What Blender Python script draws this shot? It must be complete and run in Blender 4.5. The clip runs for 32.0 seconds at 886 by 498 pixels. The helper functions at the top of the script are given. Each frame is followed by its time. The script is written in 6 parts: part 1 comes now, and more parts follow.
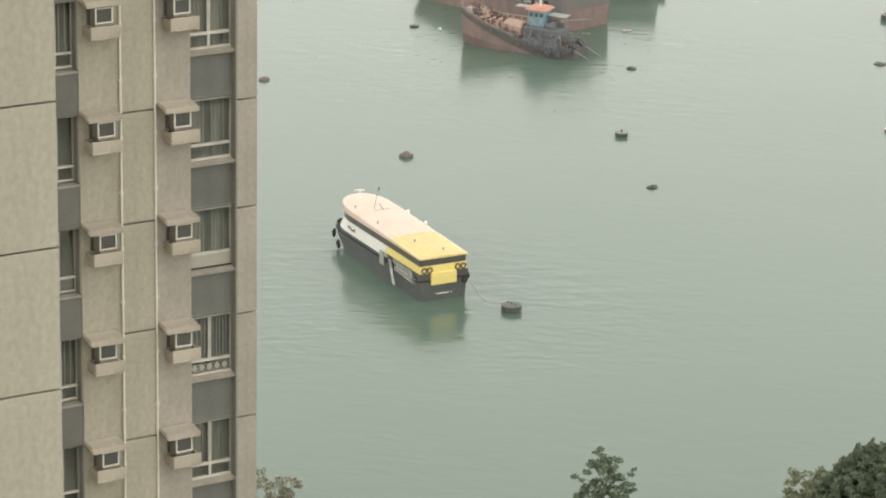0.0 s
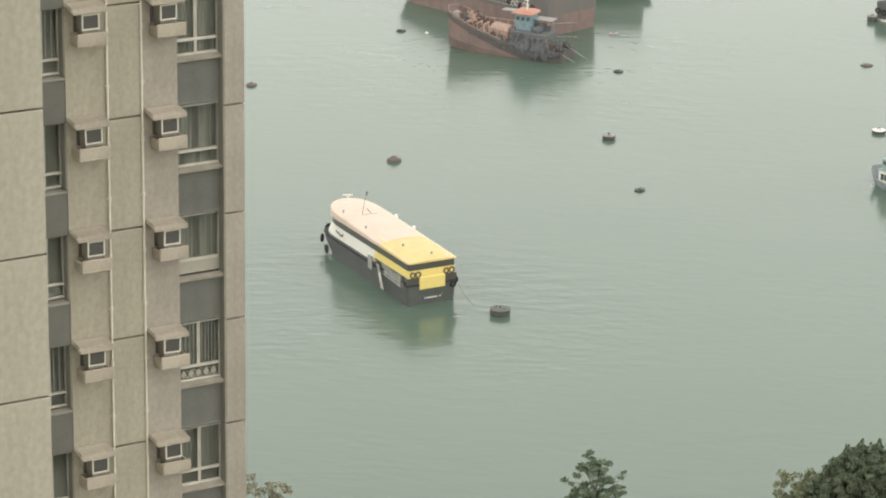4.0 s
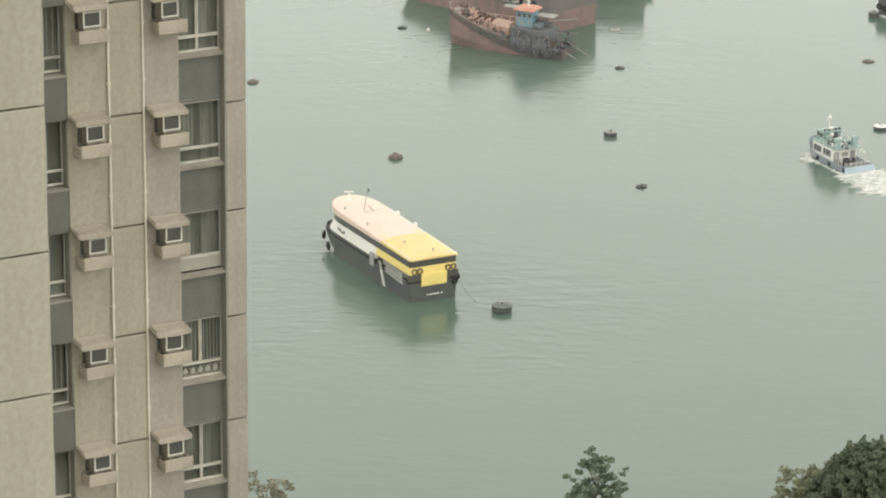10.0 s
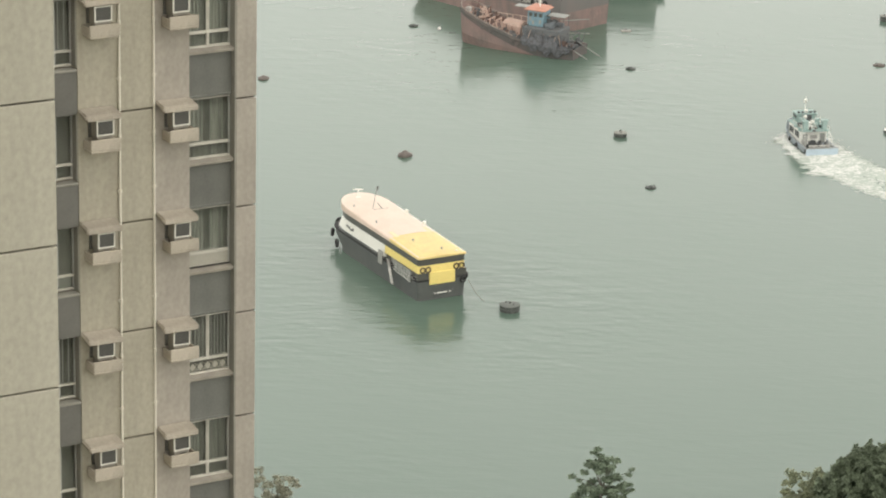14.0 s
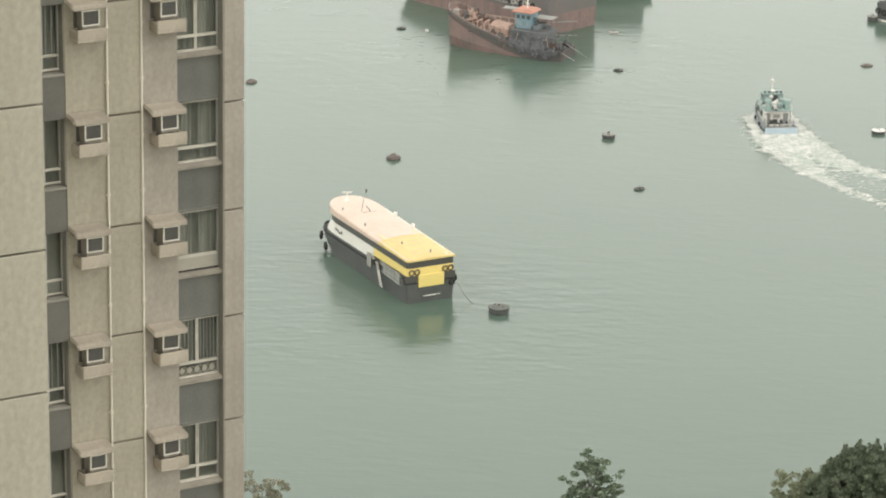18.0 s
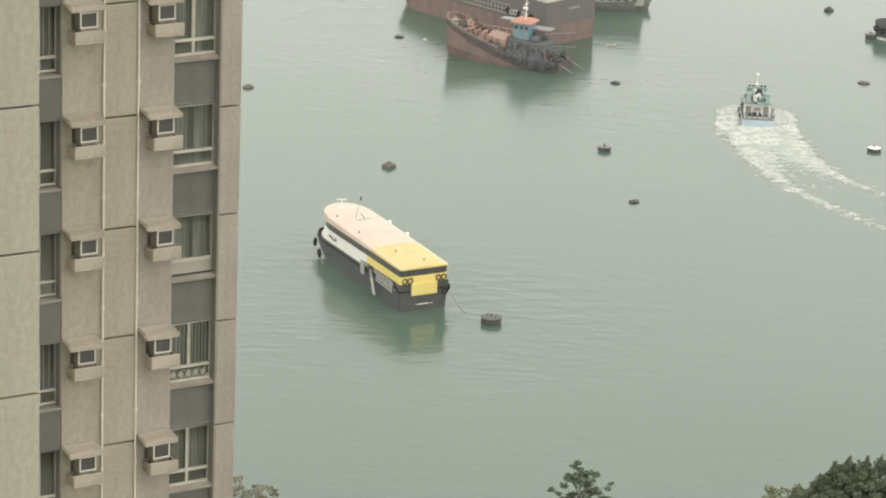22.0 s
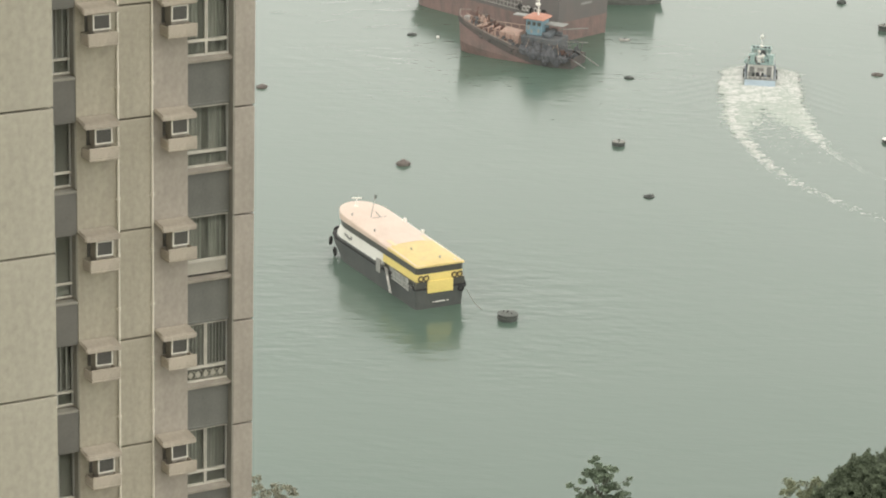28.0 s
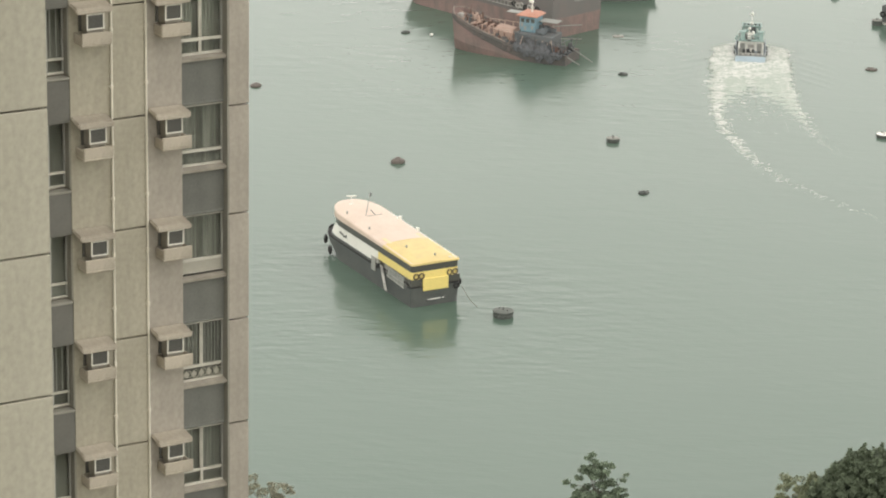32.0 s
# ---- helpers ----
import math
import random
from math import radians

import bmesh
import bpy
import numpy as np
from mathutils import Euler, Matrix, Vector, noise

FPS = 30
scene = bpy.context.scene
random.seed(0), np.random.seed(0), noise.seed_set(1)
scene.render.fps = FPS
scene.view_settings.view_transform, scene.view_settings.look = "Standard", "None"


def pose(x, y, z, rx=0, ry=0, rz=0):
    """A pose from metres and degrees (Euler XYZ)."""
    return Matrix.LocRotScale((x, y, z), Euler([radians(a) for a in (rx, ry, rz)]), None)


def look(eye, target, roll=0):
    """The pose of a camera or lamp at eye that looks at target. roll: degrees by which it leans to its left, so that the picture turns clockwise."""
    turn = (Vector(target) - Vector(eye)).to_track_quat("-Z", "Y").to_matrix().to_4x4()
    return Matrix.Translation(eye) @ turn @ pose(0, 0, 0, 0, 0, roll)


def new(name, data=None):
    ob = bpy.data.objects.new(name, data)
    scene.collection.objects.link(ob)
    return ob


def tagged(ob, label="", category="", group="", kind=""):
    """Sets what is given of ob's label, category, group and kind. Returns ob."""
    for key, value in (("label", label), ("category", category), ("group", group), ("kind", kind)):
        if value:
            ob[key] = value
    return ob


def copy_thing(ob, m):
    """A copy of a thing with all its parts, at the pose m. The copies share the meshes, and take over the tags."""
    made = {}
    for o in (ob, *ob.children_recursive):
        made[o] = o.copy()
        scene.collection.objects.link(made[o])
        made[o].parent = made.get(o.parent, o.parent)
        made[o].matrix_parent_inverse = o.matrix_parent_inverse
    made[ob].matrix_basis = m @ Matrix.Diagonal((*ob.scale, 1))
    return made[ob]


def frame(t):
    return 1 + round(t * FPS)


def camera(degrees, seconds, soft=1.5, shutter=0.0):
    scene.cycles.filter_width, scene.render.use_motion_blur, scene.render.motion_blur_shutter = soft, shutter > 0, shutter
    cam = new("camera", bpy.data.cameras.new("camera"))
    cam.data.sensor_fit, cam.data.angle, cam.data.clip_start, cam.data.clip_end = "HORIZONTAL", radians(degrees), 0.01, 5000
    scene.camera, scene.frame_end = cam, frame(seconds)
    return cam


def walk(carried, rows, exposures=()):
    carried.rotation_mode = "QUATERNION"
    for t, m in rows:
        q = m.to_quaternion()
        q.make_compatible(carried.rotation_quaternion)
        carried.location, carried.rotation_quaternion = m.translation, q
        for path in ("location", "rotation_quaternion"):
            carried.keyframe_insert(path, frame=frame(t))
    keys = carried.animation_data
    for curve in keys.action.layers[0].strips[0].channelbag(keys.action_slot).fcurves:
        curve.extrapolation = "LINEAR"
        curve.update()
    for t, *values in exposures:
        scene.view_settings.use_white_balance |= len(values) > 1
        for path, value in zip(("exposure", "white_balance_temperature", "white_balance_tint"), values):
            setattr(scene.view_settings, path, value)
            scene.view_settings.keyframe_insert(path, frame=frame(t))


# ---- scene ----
from math import cos, sin, pi

# ---- camera: held at a high window, 140 m over the harbour ----
cam = camera(16.0, 32.0, soft=2.0)
EYE = (0.0, 0.0, 140.0)
TURNS = [(0, 71.547, -1.173, 0.543), (0.5, 71.563, -1.249, 0.542), (1, 71.629, -1.388, 0.504), (1.5, 71.689, -1.444, 0.427),
        (2, 71.690, -1.415, 0.382), (2.5, 71.690, -1.315, 0.317), (3, 71.673, -1.169, 0.244), (3.5, 71.620, -1.033, 0.234),
        (5.5, 71.704, -0.431, 0.060), (6, 71.716, -0.384, 0.018), (6.5, 71.681, -0.353, 0.040), (7, 71.638, -0.356, 0.081),
        (7.5, 71.614, -0.457, 0.132), (8, 71.570, -0.564, 0.169), (8.5, 71.568, -0.514, 0.165), (9, 71.599, -0.474, 0.158),
        (9.5, 71.581, -0.560, 0.165), (10, 71.570, -0.782, 0.221), (10.5, 71.566, -0.803, 0.288), (11, 71.561, -0.918, 0.403),
        (11.5, 71.547, -1.082, 0.504), (12, 71.558, -1.195, 0.529), (12.5, 71.575, -1.316, 0.553), (13, 71.564, -1.401, 0.592),
        (13.5, 71.543, -1.364, 0.597), (14, 71.538, -1.383, 0.584), (14.5, 71.562, -1.482, 0.556), (16.5, 71.595, -1.504, 0.451),
        (17, 71.643, -1.413, 0.360), (17.5, 71.630, -1.214, 0.285), (18, 71.590, -1.166, 0.298), (18.5, 71.605, -1.292, 0.343),
        (19, 71.659, -1.416, 0.362), (19.5, 71.690, -1.520, 0.408), (20, 71.700, -1.720, 0.490), (20.5, 71.684, -1.871, 0.554),
        (21, 71.700, -2.051, 0.573), (21.5, 71.730, -2.244, 0.566), (22, 71.748, -2.267, 0.542), (22.5, 71.743, -2.252, 0.533),
        (23, 71.738, -2.126, 0.490), (23.5, 71.712, -1.988, 0.498), (24, 71.690, -1.902, 0.542), (24.5, 71.678, -1.831, 0.592),
        (25, 71.663, -1.836, 0.655), (25.5, 71.666, -1.826, 0.662), (27.5, 71.696, -1.668, 0.668), (28, 71.696, -1.480, 0.580),
        (28.5, 71.608, -1.286, 0.525), (29, 71.586, -1.135, 0.469), (29.5, 71.579, -1.129, 0.477), (30, 71.606, -1.108, 0.438),
        (30.5, 71.638, -1.038, 0.390), (31, 71.654, -1.051, 0.369), (31.5, 71.655, -1.131, 0.384), (32, 71.655, -1.161, 0.381)]
EXPOSURE = 0.0
walk(cam, [(t, pose(*EYE, rx, ry, rz)) for t, rx, ry, rz in TURNS],
     exposures=[(0, EXPOSURE), (12, EXPOSURE), (20, EXPOSURE - 0.01), (32, EXPOSURE - 0.07)])

# ---- light: bright overcast harbour sky, a wide weak sun ----
SUN_ELEVATION, SUN_TURN = radians(63), radians(158)
world = bpy.data.worlds.new("overcast_sky")
scene.world = world
world.use_nodes = True
wn = world.node_tree.nodes
wl = world.node_tree.links
wn.clear()
w_out = wn.new("ShaderNodeOutputWorld")
w_bg = wn.new("ShaderNodeBackground")
w_sky = wn.new("ShaderNodeTexSky")
w_sky.sky_type = 'NISHITA'
w_sky.sun_disc = False
w_sky.sun_elevation = SUN_ELEVATION
w_sky.sun_rotation = SUN_TURN
w_sky.air_density, w_sky.dust_density = 1.0, 4.0
w_mix = wn.new("ShaderNodeMixRGB")
w_mix.inputs[0].default_value = 0.92
# hazy cloud: bright low over the harbour, dimmer overhead
w_co = wn.new("ShaderNodeTexCoord")
w_sep = wn.new("ShaderNodeSeparateXYZ")
wl.new(w_co.outputs["Generated"], w_sep.inputs[0])
w_high = wn.new("ShaderNodeMapRange")
w_high.interpolation_type = 'SMOOTHSTEP'
w_high.inputs[1].default_value, w_high.inputs[2].default_value = 0.46, 0.92
wl.new(w_sep.outputs["Z"], w_high.inputs[0])
w_cloud = wn.new("ShaderNodeMixRGB")
w_cloud.inputs[1].default_value = (21.75, 21.3, 19.7, 1)
w_cloud.inputs[2].default_value = (4.6, 4.7, 4.4, 1)
wl.new(w_high.outputs[0], w_cloud.inputs[0])
wl.new(w_cloud.outputs[0], w_mix.inputs[2])
wl.new(w_sky.outputs[0], w_mix.inputs[1])
wl.new(w_mix.outputs[0], w_bg.inputs[0])
w_bg.inputs[1].default_value = 0.1
wl.new(w_bg.outputs[0], w_out.inputs[0])

sun_data = bpy.data.lights.new("sun", 'SUN')
sun_data.energy = 0.75
sun_data.angle = radians(25)
sun_data.color = (1.0, 0.95, 0.86)
sun = new("sun", sun_data)
sun_way = Vector((sin(SUN_TURN) * cos(SUN_ELEVATION), cos(SUN_TURN) * cos(SUN_ELEVATION), sin(SUN_ELEVATION)))
sun.matrix_world = look(sun_way * 300, (0, 0, 0))


# ---- materials ----
def paint(name, color, rough=0.6, metal=0.0, second=None, size=1.0, amount=0.5, bump=0.0, grain=0.06,
          stretch=(1, 1, 1), per_object=0.0, per_island=0.0, sheen=0.5, streak=0.0, speckle=0.0):
    """A worn surface: broad stains of a second colour, fine grain, bump; sizes in metres."""
    m = bpy.data.materials.new(name)
    m.use_nodes = True
    n, l = m.node_tree.nodes, m.node_tree.links
    b = n["Principled BSDF"]
    co = n.new("ShaderNodeTexCoord")
    mp = n.new("ShaderNodeMapping")
    mp.inputs["Scale"].default_value = stretch
    l.new(co.outputs["Object"], mp.inputs[0])
    broad = n.new("ShaderNodeTexNoise")
    broad.inputs["Scale"].default_value = 1.0 / size
    broad.inputs["Detail"].default_value = 6
    broad.inputs["Roughness"].default_value = 0.62
    l.new(mp.outputs[0], broad.inputs["Vector"])
    ramp = n.new("ShaderNodeValToRGB")
    ramp.color_ramp.elements[0].position, ramp.color_ramp.elements[1].position = 0.42, 0.68
    l.new(broad.outputs["Fac"], ramp.inputs[0])
    scale_by = n.new("ShaderNodeMath")
    scale_by.operation = 'MULTIPLY'
    scale_by.inputs[1].default_value = amount
    l.new(ramp.outputs[0], scale_by.inputs[0])
    mix = n.new("ShaderNodeMixRGB")
    mix.inputs[1].default_value = (*color, 1)
    mix.inputs[2].default_value = (*(second or [c * 0.8 for c in color]), 1)
    l.new(scale_by.outputs[0], mix.inputs[0])
    fine = n.new("ShaderNodeTexNoise")
    fine.inputs["Scale"].default_value = 14.0 / size
    fine.inputs["Detail"].default_value = 4
    l.new(mp.outputs[0], fine.inputs["Vector"])
    value = n.new("ShaderNodeMapRange")
    value.inputs[3].default_value, value.inputs[4].default_value = 1 - grain * 2, 1 + grain * 2
    l.new(fine.outputs["Fac"], value.inputs[0])
    hsv = n.new("ShaderNodeHueSaturation")
    l.new(mix.outputs[0], hsv.inputs["Color"])
    last = value.outputs[0]
    # rain streaks run down; speckle is coarse pitting and dirt
    for amount_by, scale, low, high in ((streak, (1.7, 1.7, 0.13), 0.44, 0.76), (speckle, (9.0, 9.0, 9.0), 0.40, 0.72)):
        if amount_by:
            run = n.new("ShaderNodeMapping")
            run.inputs["Scale"].default_value = scale
            l.new(co.outputs["Object"], run.inputs[0])
            drip = n.new("ShaderNodeTexNoise")
            drip.inputs["Scale"].default_value = 1.0
            drip.inputs["Detail"].default_value = 5
            drip.inputs["Roughness"].default_value = 0.65
            l.new(run.outputs[0], drip.inputs["Vector"])
            dark = n.new("ShaderNodeMapRange")
            dark.interpolation_type = 'SMOOTHSTEP'
            dark.inputs[1].default_value, dark.inputs[2].default_value = low, high
            dark.inputs[3].default_value, dark.inputs[4].default_value = 1.0 + amount_by * 0.3, 1.0 - amount_by
            l.new(drip.outputs["Fac"], dark.inputs[0])
            mul = n.new("ShaderNodeMath")
            mul.operation = 'MULTIPLY'
            l.new(last, mul.inputs[0])
            l.new(dark.outputs[0], mul.inputs[1])
            last = mul.outputs[0]
    for amount_by, node_name, socket in ((per_object, "ShaderNodeObjectInfo", "Random"), (per_island, "ShaderNodeNewGeometry", "Random Per Island")):
        if amount_by:
            info = n.new(node_name)
            r = n.new("ShaderNodeMapRange")
            r.inputs[3].default_value, r.inputs[4].default_value = 1 - amount_by, 1 + amount_by
            l.new(info.outputs[socket], r.inputs[0])
            mul = n.new("ShaderNodeMath")
            mul.operation = 'MULTIPLY'
            l.new(last, mul.inputs[0])
            l.new(r.outputs[0], mul.inputs[1])
            last = mul.outputs[0]
    l.new(last, hsv.inputs["Value"])
    l.new(hsv.outputs[0], b.inputs["Base Color"])
    b.inputs["Roughness"].default_value = rough
    b.inputs["Metallic"].default_value = metal
    b.inputs["Specular IOR Level"].default_value = sheen
    if bump:
        bp = n.new("ShaderNodeBump")
        bp.inputs["Strength"].default_value = 0.6
        bp.inputs["Distance"].default_value = bump
        l.new(fine.outputs["Fac"], bp.inputs["Height"])
        l.new(bp.outputs[0], b.inputs["Normal"])
    return m


def water_material():
    m = bpy.data.materials.new("harbour_water")
    m.use_nodes = True
    n, l = m.node_tree.nodes, m.node_tree.links
    b = n["Principled BSDF"]
    b.inputs["IOR"].default_value = 1.33
    b.inputs["Roughness"].default_value = 0.16
    co = n.new("ShaderNodeTexCoord")

    def waves(sx, sy, turn, detail, rough=0.55):
        mp = n.new("ShaderNodeMapping")
        mp.inputs["Scale"].default_value = (sx, sy, 1)
        mp.inputs["Rotation"].default_value = (0, 0, radians(turn))
        l.new(co.outputs["Object"], mp.inputs[0])
        t = n.new("ShaderNodeTexNoise")
        t.inputs["Scale"].default_value = 1.0
        t.inputs["Detail"].default_value = detail
        t.inputs["Roughness"].default_value = rough
        l.new(mp.outputs[0], t.inputs["Vector"])
        return t.outputs["Fac"]
    patch = waves(0.02, 0.035, 20, 3)
    ramp = n.new("ShaderNodeMapRange")
    ramp.inputs[1].default_value, ramp.inputs[2].default_value = 0.3, 0.7
    l.new(patch, ramp.inputs[0])
    mix = n.new("ShaderNodeMixRGB")
    mix.inputs[1].default_value = (0.101, 0.149, 0.117, 1)
    mix.inputs[2].default_value = (0.108, 0.155, 0.123, 1)
    l.new(ramp.outputs[0], mix.inputs[0])
    l.new(mix.outputs[0], b.inputs["Base Color"])
    # open water beyond the moorings is more ruffled by the breeze
    split = n.new("ShaderNodeSeparateXYZ")
    l.new(co.outputs["Object"], split.inputs[0])
    ruffle = n.new("ShaderNodeMapRange")
    ruffle.interpolation_type = 'SMOOTHSTEP'
    ruffle.inputs[1].default_value, ruffle.inputs[2].default_value = 440.0, 540.0
    ruffle.inputs[3].default_value, ruffle.inputs[4].default_value = 0.27, 0.33
    l.new(split.outputs[1], ruffle.inputs[0])
    bumps = None
    # cat's-paws: the small ripples come and go in wide patches
    paws = n.new("ShaderNodeMapRange")
    paws.interpolation_type = 'SMOOTHSTEP'
    paws.inputs[1].default_value, paws.inputs[2].default_value = 0.36, 0.64
    paws.inputs[3].default_value, paws.inputs[4].default_value = 0.7, 1.3
    l.new(waves(0.035, 0.07, -12, 2), paws.inputs[0])
    gust = n.new("ShaderNodeMath")
    gust.operation = 'MULTIPLY'
    # wavelets slap back from the moored ferry's side
    far = n.new("ShaderNodeVectorMath")
    far.operation = 'DISTANCE'
    far.inputs[1].default_value = (-4.0, 400.0, 0.0)
    l.new(co.outputs["Object"], far.inputs[0])
    slap = n.new("ShaderNodeMapRange")
    slap.interpolation_type = 'SMOOTHSTEP'
    slap.inputs[1].default_value, slap.inputs[2].default_value = 16.0, 42.0
    slap.inputs[3].default_value, slap.inputs[4].default_value = 2.7, 1.0
    l.new(far.outputs["Value"], slap.inputs[0])
    # and round the workboat and the ship behind it
    far_b = n.new("ShaderNodeVectorMath")
    far_b.operation = 'DISTANCE'
    far_b.inputs[1].default_value = (10.0, 522.0, 0.0)
    l.new(co.outputs["Object"], far_b.inputs[0])
    slap_b = n.new("ShaderNodeMapRange")
    slap_b.interpolation_type = 'SMOOTHSTEP'
    slap_b.inputs[1].default_value, slap_b.inputs[2].default_value = 24.0, 52.0
    slap_b.inputs[3].default_value, slap_b.inputs[4].default_value = 1.95, 1.0
    l.new(far_b.outputs["Value"], slap_b.inputs[0])
    both = n.new("ShaderNodeMath")
    both.operation = 'MULTIPLY'
    l.new(slap.outputs[0], both.inputs[0])
    l.new(slap_b.outputs[0], both.inputs[1])
    slapped = n.new("ShaderNodeMath")
    slapped.operation = 'MULTIPLY'
    l.new(ruffle.outputs[0], slapped.inputs[0])
    l.new(both.outputs[0], slapped.inputs[1])
    l.new(slapped.outputs[0], gust.inputs[0])
    l.new(paws.outputs[0], gust.inputs[1])
    for h, dist in ((waves(0.36, 0.95, 8, 2), 0.085), (waves(0.19, 0.40, -15, 1), 0.13)):
        bp = n.new("ShaderNodeBump")
        l.new(gust.outputs[0], bp.inputs["Strength"])
        bp.inputs["Distance"].default_value = dist
        l.new(h, bp.inputs["Height"])
        if bumps:
            l.new(bumps, bp.inputs["Normal"])
        bumps = bp.outputs[0]
    l.new(bumps, b.inputs["Normal"])
    return m


def glass_material(name, color, rough=0.04, clear=1.0):
    m = bpy.data.materials.new(name)
    m.use_nodes = True
    b = m.node_tree.nodes["Principled BSDF"]
    b.inputs["Base Color"].default_value = (*color, 1)
    b.inputs["Roughness"].default_value = rough
    b.inputs["IOR"].default_value = 1.5
    b.inputs["Transmission Weight"].default_value = clear
    return m


M_WATER = water_material()
M_BEIGE = paint("beige_wall_paint", (0.405, 0.375, 0.30), 0.85, second=(0.35, 0.32, 0.252), size=1.6, amount=0.6, bump=0.006, grain=0.09, per_object=0.035, stretch=(1, 1, 0.7), streak=0.10, speckle=0.07)
M_BEIGE_PINK = paint("pinkish_wall_paint", (0.375, 0.34, 0.292), 0.85, second=(0.305, 0.275, 0.235), size=1.5, amount=0.6, bump=0.006, grain=0.09, per_object=0.035, stretch=(1, 1, 0.7), streak=0.11, speckle=0.07)
M_LEDGE = paint("ledge_concrete", (0.455, 0.405, 0.332), 0.9, second=(0.27, 0.24, 0.20), size=0.6, amount=0.5, bump=0.01, grain=0.08, per_object=0.08, streak=0.12, speckle=0.07)
M_GREY = paint("grey_green_spandrel", (0.155, 0.157, 0.14), 0.7, second=(0.12, 0.122, 0.11), size=0.8, amount=0.6, bump=0.003, grain=0.09, per_object=0.06, streak=0.14)
M_GAP_SHADE = paint("gap_shade", (0.05, 0.047, 0.04), 0.95)
M_WHITE = paint("white_frame_paint", (0.60, 0.575, 0.505), 0.5, second=(0.38, 0.36, 0.31), size=0.35, amount=0.6, per_object=0.08)
M_DULL_FRAME = paint("dull_grey_frame", (0.34, 0.34, 0.31), 0.5, second=(0.24, 0.24, 0.22), size=0.5)
M_PIPE = paint("cream_pipe_paint", (0.74, 0.70, 0.60), 0.6, second=(0.42, 0.38, 0.31), size=0.7, amount=0.4, stretch=(1, 1, 0.3))
M_GLASS = glass_material("window_glass", (0.82, 0.84, 0.81))
M_CURTAIN = paint("pale_curtain", (0.37, 0.37, 0.335), 0.9, second=(0.16, 0.163, 0.15), size=0.2, amount=1.0, stretch=(1, 1, 0.03), per_object=0.16)
M_CURTAIN_DARK = paint("dark_curtain", (0.22, 0.22, 0.20), 0.9, second=(0.11, 0.11, 0.10), size=0.2, amount=0.9, stretch=(1, 1, 0.03))
M_AC = paint("ac_casing", (0.27, 0.25, 0.21), 0.6, second=(0.32, 0.295, 0.25), size=0.3, amount=0.6)
M_AC_FRAME = paint("ac_frame_plastic", (0.74, 0.72, 0.65), 0.5, second=(0.6, 0.57, 0.5), size=0.3, amount=0.5)
M_AC_GRILLE = paint("ac_grille", (0.115, 0.112, 0.10), 0.6, second=(0.08, 0.078, 0.07), size=0.2)


# ---- mesh helpers ----
def finish(name, bm, material, smooth=False):
    bmesh.ops.recalc_face_normals(bm, faces=bm.faces)
    me = bpy.data.meshes.new(name)
    bm.to_mesh(me)
    bm.free()
    me.materials.append(material)
    if smooth:
        me.polygons.foreach_set("use_smooth", [True] * len(me.polygons))
    return me


def part(name, bm, material, parent, label="", at=None, smooth=False):
    """Links a bmesh (or a shared mesh) as one object under parent."""
    me = bm if isinstance(bm, bpy.types.Mesh) else finish(name, bm, material, smooth)
    ob = new(name, me)
    ob.parent = parent
    if at is not None:
        ob.matrix_basis = at
    if label:
        ob["label"] = label
    return ob


def thing(name, m, label, category, group="", kind=""):
    ob = new(name)
    ob.empty_display_size = 0.3
    ob.matrix_basis = m
    return tagged(ob, label, category, group, kind)


def box(bm, x0, x1, y0, y1, z0, z1, bevel=0.0):
    vs = [bm.verts.new((x, y, z)) for z in (z0, z1) for y in (y0, y1) for x in (x0, x1)]
    fs = [bm.faces.new([vs[i] for i in q]) for q in ((0, 2, 3, 1), (4, 5, 7, 6), (0, 1, 5, 4), (2, 6, 7, 3), (0, 4, 6, 2), (1, 3, 7, 5))]
    if bevel:
        es = list({e for f in fs for e in f.edges})
        bmesh.ops.bevel(bm, geom=es, offset=bevel, segments=1, affect='EDGES')
    return bm


def boxes(*rows, bevel=0.0):
    bm = bmesh.new()
    for r in rows:
        box(bm, *r, bevel=bevel)
    return bm


def tube(bm, a, b, r0, r1=None, n=10, caps=True):
    """A tapered round bar from a to b."""
    a, b = Vector(a), Vector(b)
    r1 = r0 if r1 is None else r1
    way = (b - a).normalized()
    side = way.orthogonal().normalized()
    up = way.cross(side)
    rings = []
    for p, r in ((a, r0), (b, r1)):
        rings.append([bm.verts.new(p + (side * cos(2 * pi * i / n) + up * sin(2 * pi * i / n)) * r) for i in range(n)])
    for i in range(n):
        bm.faces.new((rings[0][i], rings[0][(i + 1) % n], rings[1][(i + 1) % n], rings[1][i]))
    if caps:
        bm.faces.new(rings[0][::-1])
        bm.faces.new(rings[1])
    return bm


def tubes(*rows, n=8):
    bm = bmesh.new()
    for r in rows:
        tube(bm, *r, n=n)
    return bm


def ring(bm, centre, axis, big, small, n=16, k=8):
    """A torus round axis: tyres and lifebuoys."""
    axis = Vector(axis).normalized()
    side = axis.orthogonal().normalized()
    up = axis.cross(side)
    rows = []
    for i in range(n):
        out = side * cos(2 * pi * i / n) + up * sin(2 * pi * i / n)
        rows.append([bm.verts.new(Vector(centre) + out * (big + small * cos(2 * pi * j / k)) + axis * (small * sin(2 * pi * j / k))) for j in range(k)])
    for i in range(n):
        for j in range(k):
            bm.faces.new((rows[i][j], rows[(i + 1) % n][j], rows[(i + 1) % n][(j + 1) % k], rows[i][(j + 1) % k]))
    return bm


